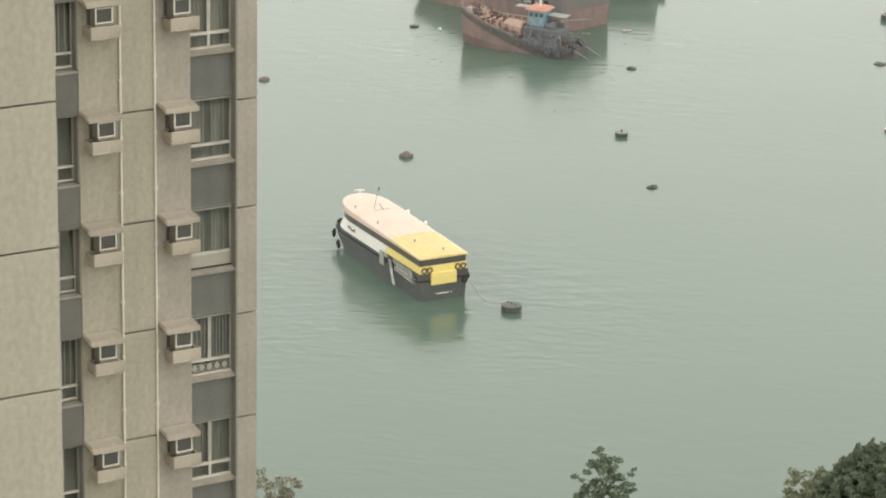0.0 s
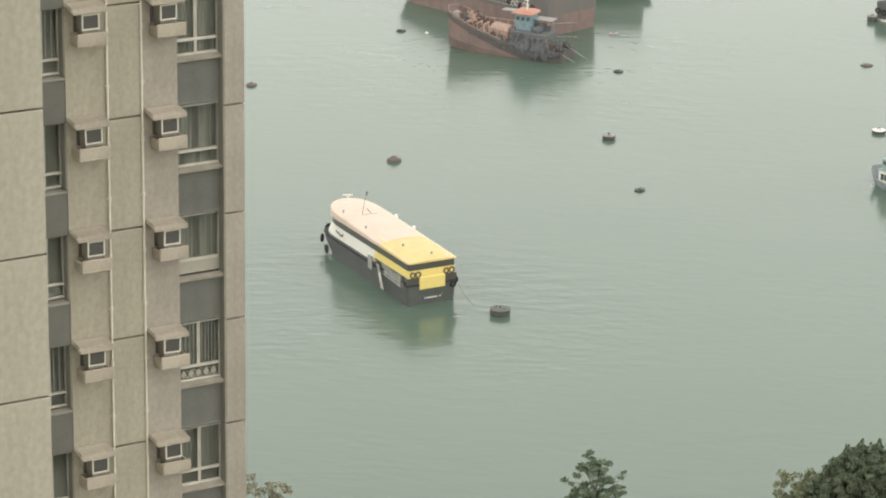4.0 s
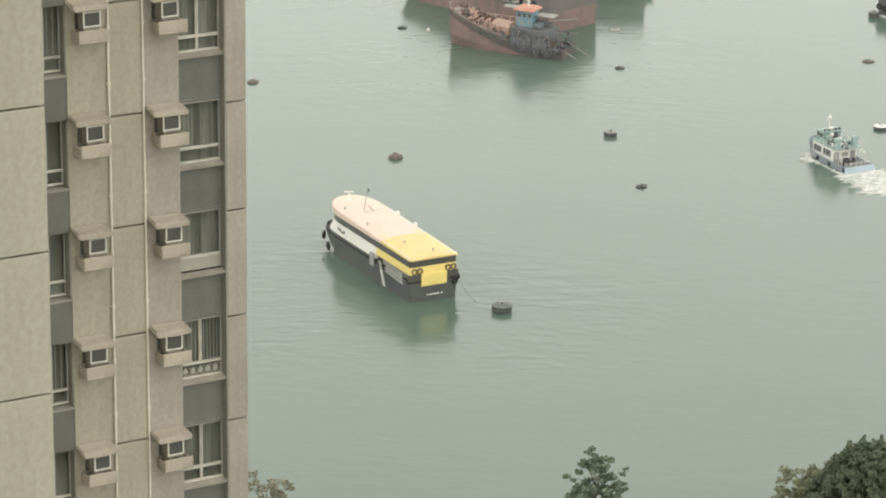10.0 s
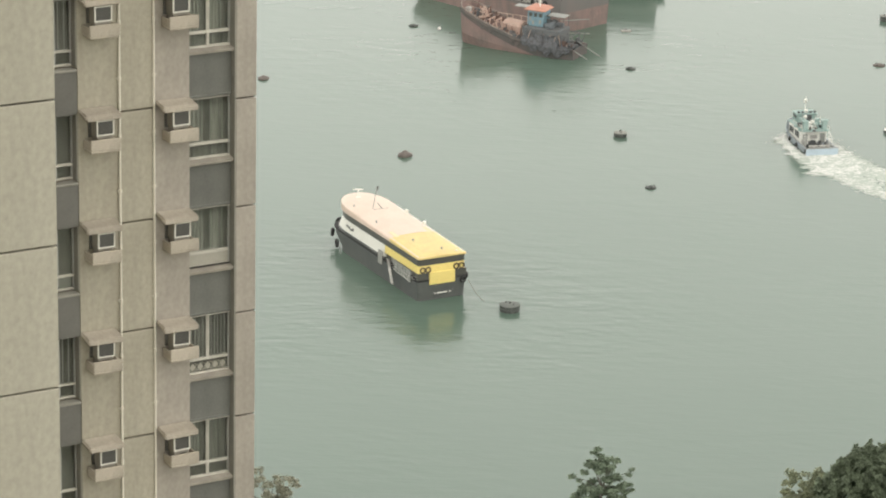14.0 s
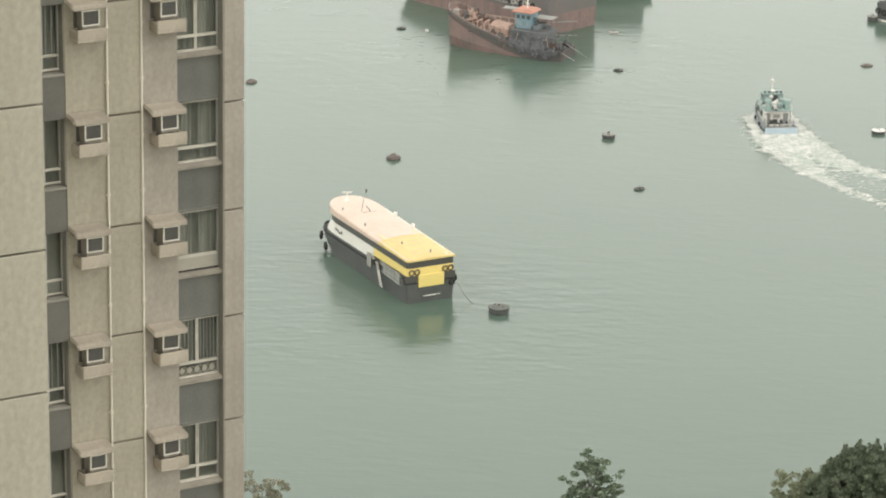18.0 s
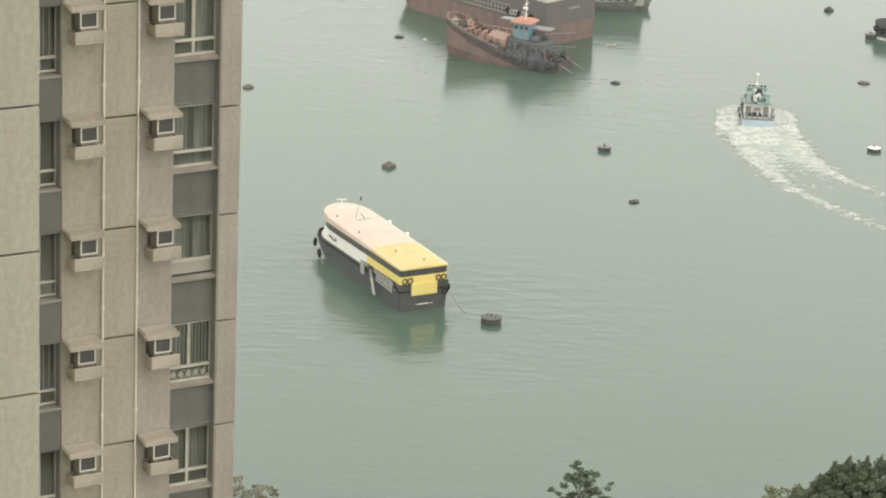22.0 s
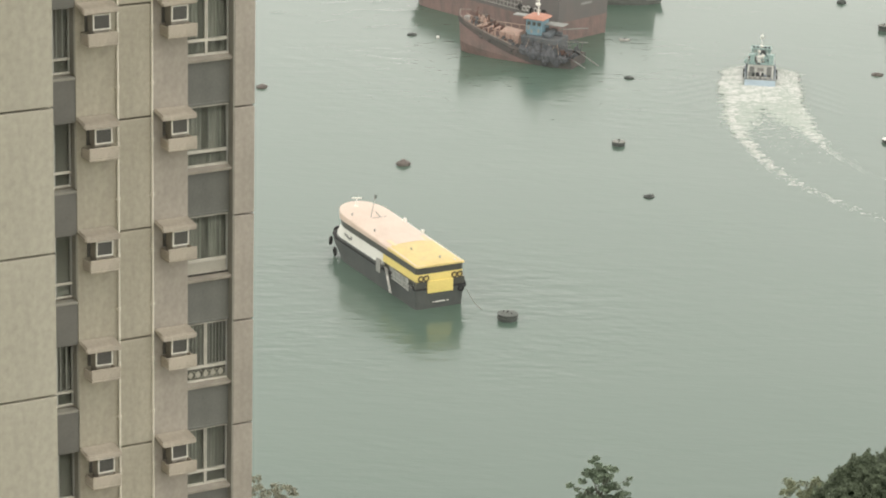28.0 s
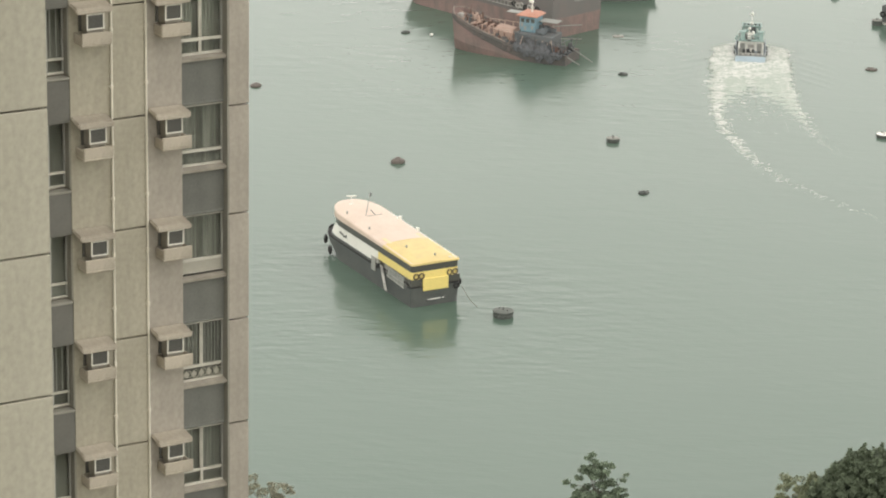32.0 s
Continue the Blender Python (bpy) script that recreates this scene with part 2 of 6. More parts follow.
def loft(bm, rings, cap_low=True, cap_high=True):
    """Skins closed outlines of equal length, one above the other."""
    vs = [[bm.verts.new(p) for p in r] for r in rings]
    n = len(vs[0])
    for a, b in zip(vs, vs[1:]):
        for i in range(n):
            bm.faces.new((a[i], a[(i + 1) % n], b[(i + 1) % n], b[i]))
    if cap_low:
        bm.faces.new(vs[0][::-1])
    if cap_high:
        bm.faces.new(vs[-1])
    return bm


def sheet(name, x0, x1, y0, y1, z, nx, ny, material):
    bm = bmesh.new()
    g = [[bm.verts.new((x0 + (x1 - x0) * i / nx, y0 + (y1 - y0) * j / ny, z)) for i in range(nx + 1)] for j in range(ny + 1)]
    for j in range(ny):
        for i in range(nx):
            bm.faces.new((g[j][i], g[j][i + 1], g[j + 1][i + 1], g[j + 1][i]))
    return new(name, finish(name, bm, material))


# ---- ground and water ----
water = tagged(sheet("water", -3500, 3500, 300, 4300, 0.0, 40, 40, M_WATER), "calm milky green harbour water", "water", kind="structure")
M_GROUND = paint("park_ground", (0.09, 0.10, 0.05), 0.95, second=(0.12, 0.11, 0.085), size=9.0, amount=0.8, bump=0.02)
M_SEAWALL = paint("seawall_stone", (0.27, 0.25, 0.21), 0.9, second=(0.14, 0.14, 0.11), size=1.5, amount=0.7, bump=0.02)
ground = new("ground", finish("ground", boxes((-3500, 3500, -3200, 315.6, -6, 3.5)), M_GROUND))
tagged(ground, "planted park ground behind the seawall", "ground", kind="structure")
seawall = new("seawall", finish("seawall", boxes((-3500, 3500, 315.6, 316.4, -6, 3.9), bevel=0.05), M_SEAWALL))
tagged(seawall, "weathered stone seawall along the harbour", "seawall", kind="structure")

# ---- the beige apartment tower ----
# local x runs along the facade, y goes into the building, z is height over the base
STOREY = 2.79
BASE_Z = 3.5
FACADE_TURN = 30.0
LEVEL = 119.1 - BASE_Z          # a panel joint; every storey is laid out from it
tower = thing("apartment_building", pose(-7.55, 72.25, BASE_Z, 0, 0, FACADE_TURN),
              "tall beige apartment tower with air conditioner ledges", "building")
LOW, HIGH = -11, 40               # storeys counted down from LEVEL
TOP_Z = LEVEL - STOREY * LOW + 0.6

part("core_wall", boxes((-9.0, 3.16, 0.42, 14, -0.3, TOP_Z)), M_BEIGE, tower)
part("parapet", boxes((-9.1, 3.3, 0.2, 14.1, TOP_Z, TOP_Z + 1.1), bevel=0.03), M_BEIGE, tower)

G = 0.022     # half a joint
mesh_column_a = finish("column", boxes((-1.485, -0.44, 0.03, 0.419, -STOREY, 0.0)), M_BEIGE)
mesh_column_b = finish("column", boxes((0.44, 1.41, 0.03, 0.419, -STOREY, 0.0)), M_BEIGE_PINK)
mesh_panel = finish("wall_panel", boxes((-0.435, 0.435, 0.0, 0.419, -STOREY + G, -G), bevel=0.012), M_BEIGE)
STRIP_STEP = 2.755
mesh_strip = finish("wall_panel", boxes((2.65, 3.19, 0.0, 0.419, -STRIP_STEP + G, -G), bevel=0.012), M_BEIGE_PINK)
mesh_back = finish("wall_panel", boxes((-5.6, -2.75, 0.0, 0.419, -STOREY + G, -G), bevel=0.012), M_BEIGE)
M_SPANDREL_LEFT = paint("brown_grey_spandrel", (0.158, 0.154, 0.137), 0.75, second=(0.122, 0.12, 0.107), size=1.0, amount=0.6, bump=0.003, per_object=0.06)
mesh_spandrel = finish("spandrel", boxes((1.412, 2.614, 0.22, 0.418, 0.13, STOREY - 1.602)), M_GREY)
mesh_spandrel_left = finish("spandrel", boxes((-2.748, -1.49, 0.05, 0.418, 0.18, STOREY - 1.562)), M_SPANDREL_LEFT)
M_REVEAL = paint("pale_grey_reveal", (0.30, 0.29, 0.25), 0.8, second=(0.24, 0.235, 0.205), size=0.8, amount=0.6, per_object=0.05)
mesh_lining = finish("reveal_lining", boxes((2.615, 2.649, 0.012, 0.299, -1.49, STOREY - 1.491)), M_REVEAL)
mesh_lining_left = finish("reveal_lining", boxes((-1.52, -1.487, 0.05, 0.299, -1.46, 0.179)), M_REVEAL)
mesh_hood = bmesh.new()
loft(mesh_hood, [[(0, 0.028, 0.18), (0, 0.028, 0.285), (0, -0.48, 0.215), (0, -0.51, 0.075)], [(0.92, 0.028, 0.18), (0.92, 0.028, 0.285), (0.92, -0.48, 0.215), (0.92, -0.51, 0.075)]])
bmesh.ops.bevel(mesh_hood, geom=list(mesh_hood.edges), offset=0.032, segments=2, affect='EDGES')
mesh_hood = finish("ac_hood", mesh_hood, M_LEDGE)
mesh_tray = finish("ac_ledge", boxes((0, 0.76, -0.46, 0.028, -0.71, -0.66), (0, 0.76, -0.46, -0.39, -0.659, -0.39),
                                     (0, 0.06, -0.389, 0.028, -0.659, -0.46), (0.70, 0.76, -0.389, 0.028, -0.659, -0.46), bevel=0.012), M_LEDGE)
mesh_sill = bmesh.new()
loft(mesh_sill, [[(1.414, 0.299, -1.50), (1.414, 0.299, -1.60), (1.414, 0.08, -1.60), (1.414, 0.06, -1.53)], [(2.614, 0.299, -1.50), (2.614, 0.299, -1.60), (2.614, 0.08, -1.60), (2.614, 0.06, -1.53)]])
M_SILL = paint("weathered_sill", (0.385, 0.352, 0.298), 0.9, second=(0.25, 0.23, 0.2), size=0.5, amount=0.6, bump=0.008, grain=0.09, per_object=0.08)
mesh_sill = finish("window_sill", mesh_sill, M_SILL)
mesh_head = finish("window_head", boxes((1.414, 2.614, 0.20, 0.299, 0.06, 0.129), bevel=0.015), M_GREY)
mesh_sill_left = finish("window_sill", boxes((-2.746, -1.49, 0.02, 0.299, -1.56, -1.50), bevel=0.015), M_REVEAL)


def bars(x0, x1, z0, z1, w, y0, y1, uprights=(), rails=()):
    bm = boxes((x0, x1, y0, y1, z0, z0 + w), (x0, x1, y0, y1, z1 - w, z1),
               (x0, x0 + w, y0, y1, z0 + w, z1 - w), (x1 - w, x1, y0, y1, z0 + w, z1 - w))
    for u, hw in uprights:
        box(bm, u - hw, u + hw, y0 + 0.004, y1, z0 + w, z1 - w)
    for z, hw in rails:
        box(bm, x0 + w, x1 - w, y0 + 0.002, y1, z - hw, z + hw)
    return bm


RAIL_TOP = [finish("frame_rail", boxes((1.43, 2.61, 0.28, 0.36, z0, z1)), M_WHITE) for z0, z1 in ((0.005, 0.055), (-1.50, -1.45))]
RAIL_MID = finish("frame_rail", boxes((1.475, 2.565, 0.27, 0.355, -1.15, -1.085)), M_WHITE)
STILES = [finish("frame_stile", boxes((x0, x1, 0.28, 0.36, -1.449, 0.004)), M_DULL_FRAME) for x0, x1 in ((1.43, 1.474), (2.566, 2.61))]
MULLION = finish("mullion", boxes((1.982, 2.011, 0.284, 0.35, -1.084, 0.004), (2.029, 2.058, 0.276, 0.35, -1.084, 0.004), (2.012, 2.028, 0.31, 0.35, -1.084, 0.004)), M_WHITE)
MULLION_LOW = finish("mullion", boxes((1.985, 2.055, 0.284, 0.35, -1.449, -1.151)), M_WHITE)
LEFT_MEMBERS = [("frame_rail", finish("frame_rail", boxes((-2.60, -1.53, 0.28, 0.36, z0, z1)), m)) for z0, z1, m in ((0.12, 0.16, M_DULL_FRAME), (-1.46, -1.42, M_WHITE), (-1.13, -1.08, M_WHITE))]
LEFT_MEMBERS += [("frame_stile", finish("frame_stile", boxes((x0, x1, 0.284, 0.356, -1.419, 0.119)), M_DULL_FRAME)) for x0, x1 in ((-2.60, -2.56), (-1.57, -1.53), (-1.97, -1.93))]
pane_right = finish("pane", boxes((1.475, 1.985, 0.318, 0.326, -1.085, 0.005)), M_GLASS)
pane_right_b = finish("pane", boxes((2.055, 2.565, 0.318, 0.326, -1.085, 0.005)), M_GLASS)
pane_low = finish("pane", boxes((1.475, 2.565, 0.318, 0.326, -1.45, -1.155)), M_GLASS)
pane_wide = finish("pane", boxes((1.475, 2.565, 0.318, 0.326, -1.09, 0.01)), M_GLASS)
pane_left = finish("pane", boxes((-2.56, -1.971, 0.318, 0.326, -1.07, 0.12)), M_GLASS)
pane_left_b = finish("pane", boxes((-1.929, -1.571, 0.318, 0.326, -1.07, 0.12)), M_GLASS)
pane_left_low = finish("pane", boxes((-2.56, -1.571, 0.318, 0.326, -1.42, -1.13)), M_GLASS)


def folds(x0, x1, z0, z1, y, step):
    """A hanging curtain with folds."""
    bm = bmesh.new()
    n = max(3, int((x1 - x0) / step))
    top = [bm.verts.new((x0 + (x1 - x0) * i / n, y + (0.02 if i % 2 else 0.0), z1)) for i in range(n + 1)]
    low = [bm.verts.new((x0 + (x1 - x0) * i / n, y + (0.025 if i % 2 else 0.0), z0)) for i in range(n + 1)]
    for i in range(n):
        bm.faces.new((low[i], low[i + 1], top[i + 1], top[i]))
    return bm


curtain_wide = folds(1.55, 1.93, -1.08, 0.0, 0.355, 0.05)
right_fold = folds(2.09, 2.47, -1.08, 0.0, 0.355, 0.05)
right_mesh = bpy.data.meshes.new("curtain")
right_fold.to_mesh(right_mesh)
right_fold.free()
curtain_wide.from_mesh(right_mesh)
curtain_wide = finish("curtain", curtain_wide, M_CURTAIN)
curtain_left_half = finish("curtain", folds(1.49, 1.85, -1.08, 0.0, 0.355, 0.045), M_CURTAIN)
curtain_right_half = finish("curtain", folds(2.10, 2.42, -1.08, 0.0, 0.355, 0.045), M_CURTAIN)
curtain_dark = finish("curtain", folds(2.08, 2.55, -1.08, 0.0, 0.355, 0.045), M_CURTAIN_DARK)
low_curtain = finish("curtain", folds(1.49, 2.55, -1.44, -1.16, 0.345, 0.075), M_CURTAIN)
M_BOARD = paint("beige_grey_board", (0.40, 0.38, 0.32), 0.7, second=(0.31, 0.295, 0.25), size=0.5)
low_board_grey = finish("lower_board", boxes((1.476, 2.564, 0.292, 0.312, -1.45, -1.152)), M_BOARD)
low_grille = bmesh.new()
for i in range(5):
    cx, cz = 1.60 + 0.205 * i, -1.305
    loft(low_grille, [[(cx + dx * s, y, cz + dz * s) for dx, dz in ((-0.085, 0), (0, -0.115), (0.085, 0), (0, 0.115))] for y, s in ((0.275, 0.86), (0.266, 1.0), (0.262, 0.8))])
    for dz in (-0.10, 0.10):
        tube(low_grille, (cx + 0.1025 - 0.045, 0.275, cz + dz), (cx + 0.1025 + 0.045, 0.275, cz + dz * 0.55), 0.012, n=5)
low_grille = finish("lower_grille", low_grille, M_BOARD)
upper_bar = finish("grille_bar", boxes((0, 0.012, 0.262, 0.274, -1.08, 0.0)), M_DULL_FRAME)
left_bar = finish("grille_bar", boxes((0, 0.018, 0.262, 0.274, -1.08, 0.12)), M_DULL_FRAME)
left_curtain = finish("curtain", folds(-2.55, -1.99, -1.07, 0.11, 0.355, 0.05), M_CURTAIN_DARK)
left_board = finish("lower_board", boxes((-2.54, -1.60, 0.335, 0.35, -1.41, -1.14)), M_DULL_FRAME)
# solid dark strip in front of the rail, painted as a shadow line
sill_gap = finish("sill_gap", boxes((1.432, 2.608, 0.262, 0.2795, -1.498, -1.452)), M_GAP_SHADE)
# boards behind the panes carry an unlit room's shade in their colour
M_ROOM_SHADE = paint("room_shade", (0.25, 0.245, 0.22), 0.9, second=(0.15, 0.15, 0.135), size=0.35, amount=0.8, stretch=(1, 1, 0.3), per_object=0.2)
room_board_right = finish("room_board", boxes((1.43, 2.61, 0.395, 0.415, -1.49, 0.045)), M_ROOM_SHADE)
room_board_left = finish("room_board", boxes((-2.6, -1.53, 0.395, 0.415, -1.45, 0.15)), M_ROOM_SHADE)

pipe_mesh = []
for x, name in ((-0.445, "drain_pipe"), (0.445, "drain_pipe")):
    bm = tubes(((x, -0.035, -STOREY), (x, -0.035, 0), 0.027), ((x, -0.035, -1.93), (x, -0.035, -1.83), 0.038), ((x, -0.035, -0.55), (x, -0.035, -0.45), 0.038), n=10)
    box(bm, x - 0.055, x + 0.055, -0.03, 0.035, -1.90, -1.87)
    pipe_mesh.append(finish(name, bm, M_PIPE, smooth=False))

# air conditioner: a window unit with casing, face frame and slatted grille
ac = thing("air_conditioner", pose(0, 0, 0), "grey window air conditioner with pale face frame on ledge", "air conditioner", "air conditioners on the tower")
part("casing", boxes((0.02, 0.42, -0.36, 0.03, -0.40, 0.03), bevel=0.012), M_AC, ac)
part("face_frame", bars(0.0, 0.44, -0.32, 0.06, 0.03, -0.40, -0.361), M_AC_FRAME, ac, "off-white square frame")
bm = boxes((0.031, 0.409, -0.375, -0.362, -0.289, 0.029))
for i in range(9):
    box(bm, 0.04, 0.40, -0.388, -0.3755, -0.275 + i * 0.033, -0.262 + i * 0.033)
part("grille", bm, M_AC_GRILLE, ac, "dark slatted grille")
# thin dark plate paints the shade on the wall under the hood
part("sleeve", boxes((-0.05, 0.49, 0.004, 0.0295, -0.43, 0.12)), M_AC_GRILLE, ac, "dark plate painting the shade round the unit")
for x0 in (0.05, 0.34):
    part("foot", boxes((x0, x0 + 0.05, -0.30, 0.02, -0.655, -0.401)), M_AC, ac)

tower_m = tower.matrix_basis.copy()
rng = random.Random(4)
for k in range(LOW, HIGH):
    z = LEVEL - STOREY * k
    at = pose(0, 0, z)
    at_panel, at_bay, at_left = pose(0, 0, z + 0.075), pose(0, 0, z + 0.05), pose(0, 0, z - 0.05)
    part("column", mesh_column_a, None, tower, at=at)
    part("column", mesh_column_b, None, tower, at=at)
    part("wall_panel", mesh_panel, None, tower, at=at_panel)
    part("wall_panel", mesh_strip, None, tower, at=pose(0, 0, LEVEL + 0.04 - STRIP_STEP * k))
    part("wall_panel", mesh_back, None, tower, at=at)
    part("spandrel", mesh_spandrel, None, tower, "flat grey-green spandrel", at=at_bay)
    part("spandrel", mesh_spandrel_left, None, tower, at=at_left)
    part("window_sill", mesh_sill, None, tower, at=at_bay)
    part("window_sill", mesh_sill_left, None, tower, at=at_left)
    part("window_head", mesh_head, None, tower, at=at_bay)
    part("reveal_lining", mesh_lining, None, tower, at=at_bay)
    part("reveal_lining", mesh_lining_left, None, tower, at=at_left)
    part("drain_pipe", pipe_mesh[0], None, tower, at=at)
    part("drain_pipe", pipe_mesh[1], None, tower, at=at)
    for x0 in (-1.50, 0.50):
        part("ac_hood", mesh_hood, None, tower, "sloped concrete hood", at=pose(x0, 0, z - 0.025 + rng.uniform(-0.015, 0.015), 0, rng.uniform(-0.9, 0.9), 0))
        part("ac_ledge", mesh_tray, None, tower, "concrete box ledge", at=pose(x0 + (0.14 if x0 < 0 else 0.18), 0, z - 0.025))
        unit = pose(x0 + (0.30 if x0 < 0 else 0.29) + rng.uniform(-0.015, 0.015), 0, z - 0.025 + rng.uniform(-0.012, 0.012), 0, rng.uniform(-1.2, 1.2), rng.uniform(-2.5, 2.5))
        copy_thing(ac, tower_m @ unit)
    # windows differ storey by storey
    style = {-1: 0, 0: 1, 1: 2, 2: 3, 3: 4}.get(k, rng.randrange(5))
    win = part("window", room_board_right, None, tower, at=at_bay)
    for me in RAIL_TOP:
        part("frame_rail", me, None, win)
    part("frame_rail", RAIL_MID, None, win)
    for me in STILES:
        part("frame_stile", me, None, win)
    if style in (1, 2):
        part("pane", pane_wide, None, win)
        part("curtain", curtain_wide, None, win, "drawn pale curtain")
    else:
        part("mullion", MULLION, None, win)
        if style in (0, 4):
            part("mullion", MULLION_LOW, None, win)
        part("pane", pane_right, None, win)
        part("pane", pane_right_b, None, win)
        part("curtain", curtain_left_half, None, win)
        part("curtain", curtain_dark if style == 3 else curtain_right_half, None, win)
    part("pane", pane_low, None, win)
    if style == 3:
        part("lower_grille", low_grille, None, win, "dull grille of diamond shapes")
        for i in range(5):
            part("grille_bar", upper_bar, None, win, at=pose(2.10 + 0.09 * i, 0, 0))
        for i in range(4):
            part("grille_bar", upper_bar, None, win, at=pose(1.56 + 0.105 * i, 0, 0))
    elif style == 2:
        part("lower_board", low_board_grey, None, win, "beige board in place of the lower light")
    elif style in (0, 1):
        part("curtain", low_curtain, None, win, "pale curtain behind the lower light")
    win = part("window", room_board_left, None, tower, at=at_left)
    for name, me in LEFT_MEMBERS:
        part(name, me, None, win)
    part("pane", pane_left, None, win)
    part("pane", pane_left_b, None, win)
    part("pane", pane_left_low, None, win)
    if k % 3 == 2:
        for i in range(6):
            part("grille_bar", left_bar, None, win, at=pose(-2.50 + 0.155 * i, 0, 0))
    elif k % 3 == 0:
        part("curtain", left_curtain, None, win, "dim drawn curtain")
    else:
        part("lower_board", left_board, None, win, "dull board behind the lower light")
    if style == 2:
        part("sill_gap", sill_gap, None, tower, "dark strip painting the shadow gap over the sill", at=at_bay)
for o in tower.children_recursive:
    if o.name.startswith("pane"):
        o.visible_shadow = False
for o in [ac, *ac.children_recursive]:
    bpy.data.objects.remove(o)

# ---- the nearer tower: a blank panelled gable ----
near_tower = thing("apartment_building", pose(-7.68, 54.93, BASE_Z, 0, 0, FACADE_TURN), "tall beige tower with blank panelled gable wall", "building")
NEAR_STOREY = 2.8
NEAR_LEVEL = 140 - 15.75 - BASE_Z
part("core_wall", boxes((-12.0, 0.49, 0.2, 11, -0.3, NEAR_LEVEL + 10 * NEAR_STOREY)), M_BEIGE, near_tower)
part("parapet", boxes((-12.1, 0.55, 0.0, 11.1, NEAR_LEVEL + 10 * NEAR_STOREY, NEAR_LEVEL + 10 * NEAR_STOREY + 1.1), bevel=0.03), M_BEIGE, near_tower)
M_GABLE = paint("gable_paint", (0.375, 0.352, 0.284), 0.85, second=(0.335, 0.313, 0.25), size=1.8, amount=0.6, bump=0.006, grain=0.09, per_object=0.025, stretch=(1, 1, 0.7), streak=0.06, speckle=0.07)
near_panels = [finish("wall_panel", boxes((x0, x1, 0.0, 0.199, -NEAR_STOREY + 0.02, -0.02), bevel=0.012), M_GABLE) for x0, x1 in ((-3.49, 0.505), (-7.5, -3.51), (-12.0, -7.52))]
for k in range(-10, 43):
    for me in near_panels:
        part("wall_panel", me, None, near_tower, at=pose(0, 0, NEAR_LEVEL - NEAR_STOREY * k))

# ---- the moored yellow and white ferry ----
M_F_WHITE = paint("ferry_white", (0.80, 0.78, 0.72), 0.4, second=(0.62, 0.60, 0.54), size=3.0, amount=0.4, stretch=(1, 1, 0.4))
M_F_ROOF = paint("ferry_pale_roof", (0.74, 0.585, 0.49), 0.5, second=(0.63, 0.50, 0.41), size=3.0, amount=0.6, speckle=0.07)
M_F_YELLOW = paint("ferry_yellow", (0.80, 0.64, 0.22), 0.42, second=(0.72, 0.57, 0.20), size=3.0, amount=0.35)
M_F_YELLOW_ROOF = paint("ferry_yellow_roof", (0.74, 0.57, 0.24), 0.5, second=(0.60, 0.46, 0.22), size=2.2, amount=0.65, speckle=0.08)
M_F_BLACK = paint("ferry_black_hull", (0.085, 0.09, 0.086), 0.5, second=(0.12, 0.125, 0.115), size=2.0, amount=0.6)
M_F_BAND = paint("ferry_window_band", (0.085, 0.083, 0.072), 0.3, second=(0.06, 0.06, 0.054), size=1.2, amount=0.5)
M_F_AFT_GLASS = paint("dull_aft_glass", (0.34, 0.345, 0.32), 0.25, second=(0.20, 0.205, 0.19), size=0.9, amount=0.7)
M_RUBBER = paint("tyre_rubber", (0.03, 0.03, 0.03), 0.85, second=(0.05, 0.048, 0.042), size=0.4)
M_STEEL = paint("weathered_steel", (0.42, 0.41, 0.38), 0.5, 0.3, second=(0.26, 0.24, 0.21), size=0.5)
M_GREY_PAINT = paint("grey_paint", (0.30, 0.30, 0.28), 0.55, second=(0.2, 0.2, 0.18), size=0.8)
M_BUFF_RING = paint("lifebuoy_buff", (0.13, 0.10, 0.055), 0.6, second=(0.20, 0.15, 0.08), size=0.3)
M_ROPE = paint("rope", (0.24, 0.24, 0.21), 0.9)

HALF = 3.40


def ferry_plan(length, half, inset=0.0, start=0.0, round_bow=5.6, square=2.35):
    """Deck outline: square stern with eased corners, blunt round bow; x forward, y to port."""
    pts = []
    h, e = half - inset, length - inset
    c = 0.35
    right = [(start + inset, 0.0), (start + inset, -h + c), (start + inset + 0.10, -h + 0.10), (start + inset + c, -h), (9.0, -h), (16.0, -h)]
    n = 9
    for i in range(n + 1):
        a = pi / 2 * i / n
        right.append((e - round_bow + round_bow * sin(a) ** (2 / square) if i else e - round_bow, -h * cos(a) ** (2 / square) if i < n else 0.0))
    pts = right + [(x, -y) for x, y in right[-2:0:-1]]
    return pts


def at_z(pts, z, dx=0.0, grow=1.0):
    return [(x + dx, y * grow, z) for x, y in pts]


ferry = thing("passenger_ferry", pose(-0.89, 398.5, 0, 0, 0, 118.4), "moored yellow and white passenger ferry with black hull", "ferry")
LEN = 28.8
plan_low = ferry_plan(LEN - 0.4, HALF, 0.12, round_bow=5.0, square=2.6)
plan_mid = ferry_plan(LEN + 1.6, HALF, 0.02, round_bow=5.4, square=2.6)
plan_deck = ferry_plan(LEN + 2.0, HALF + 0.05, round_bow=5.6, square=2.6)
bm = bmesh.new()
loft(bm, [at_z(plan_low, -0.8), at_z(plan_low, 0.35), at_z(plan_mid, 1.5), at_z(plan_deck, 2.05)])
part("hull", bm, M_F_BLACK, ferry, "black hull")
bm = bmesh.new()
loft(bm, [at_z(ferry_plan(LEN + 2.1, HALF + 0.13, 0, -0.08, 5.6, 2.6), z) for z in (2.05, 2.2)])
part("rubbing_strake", bm, M_RUBBER, ferry)


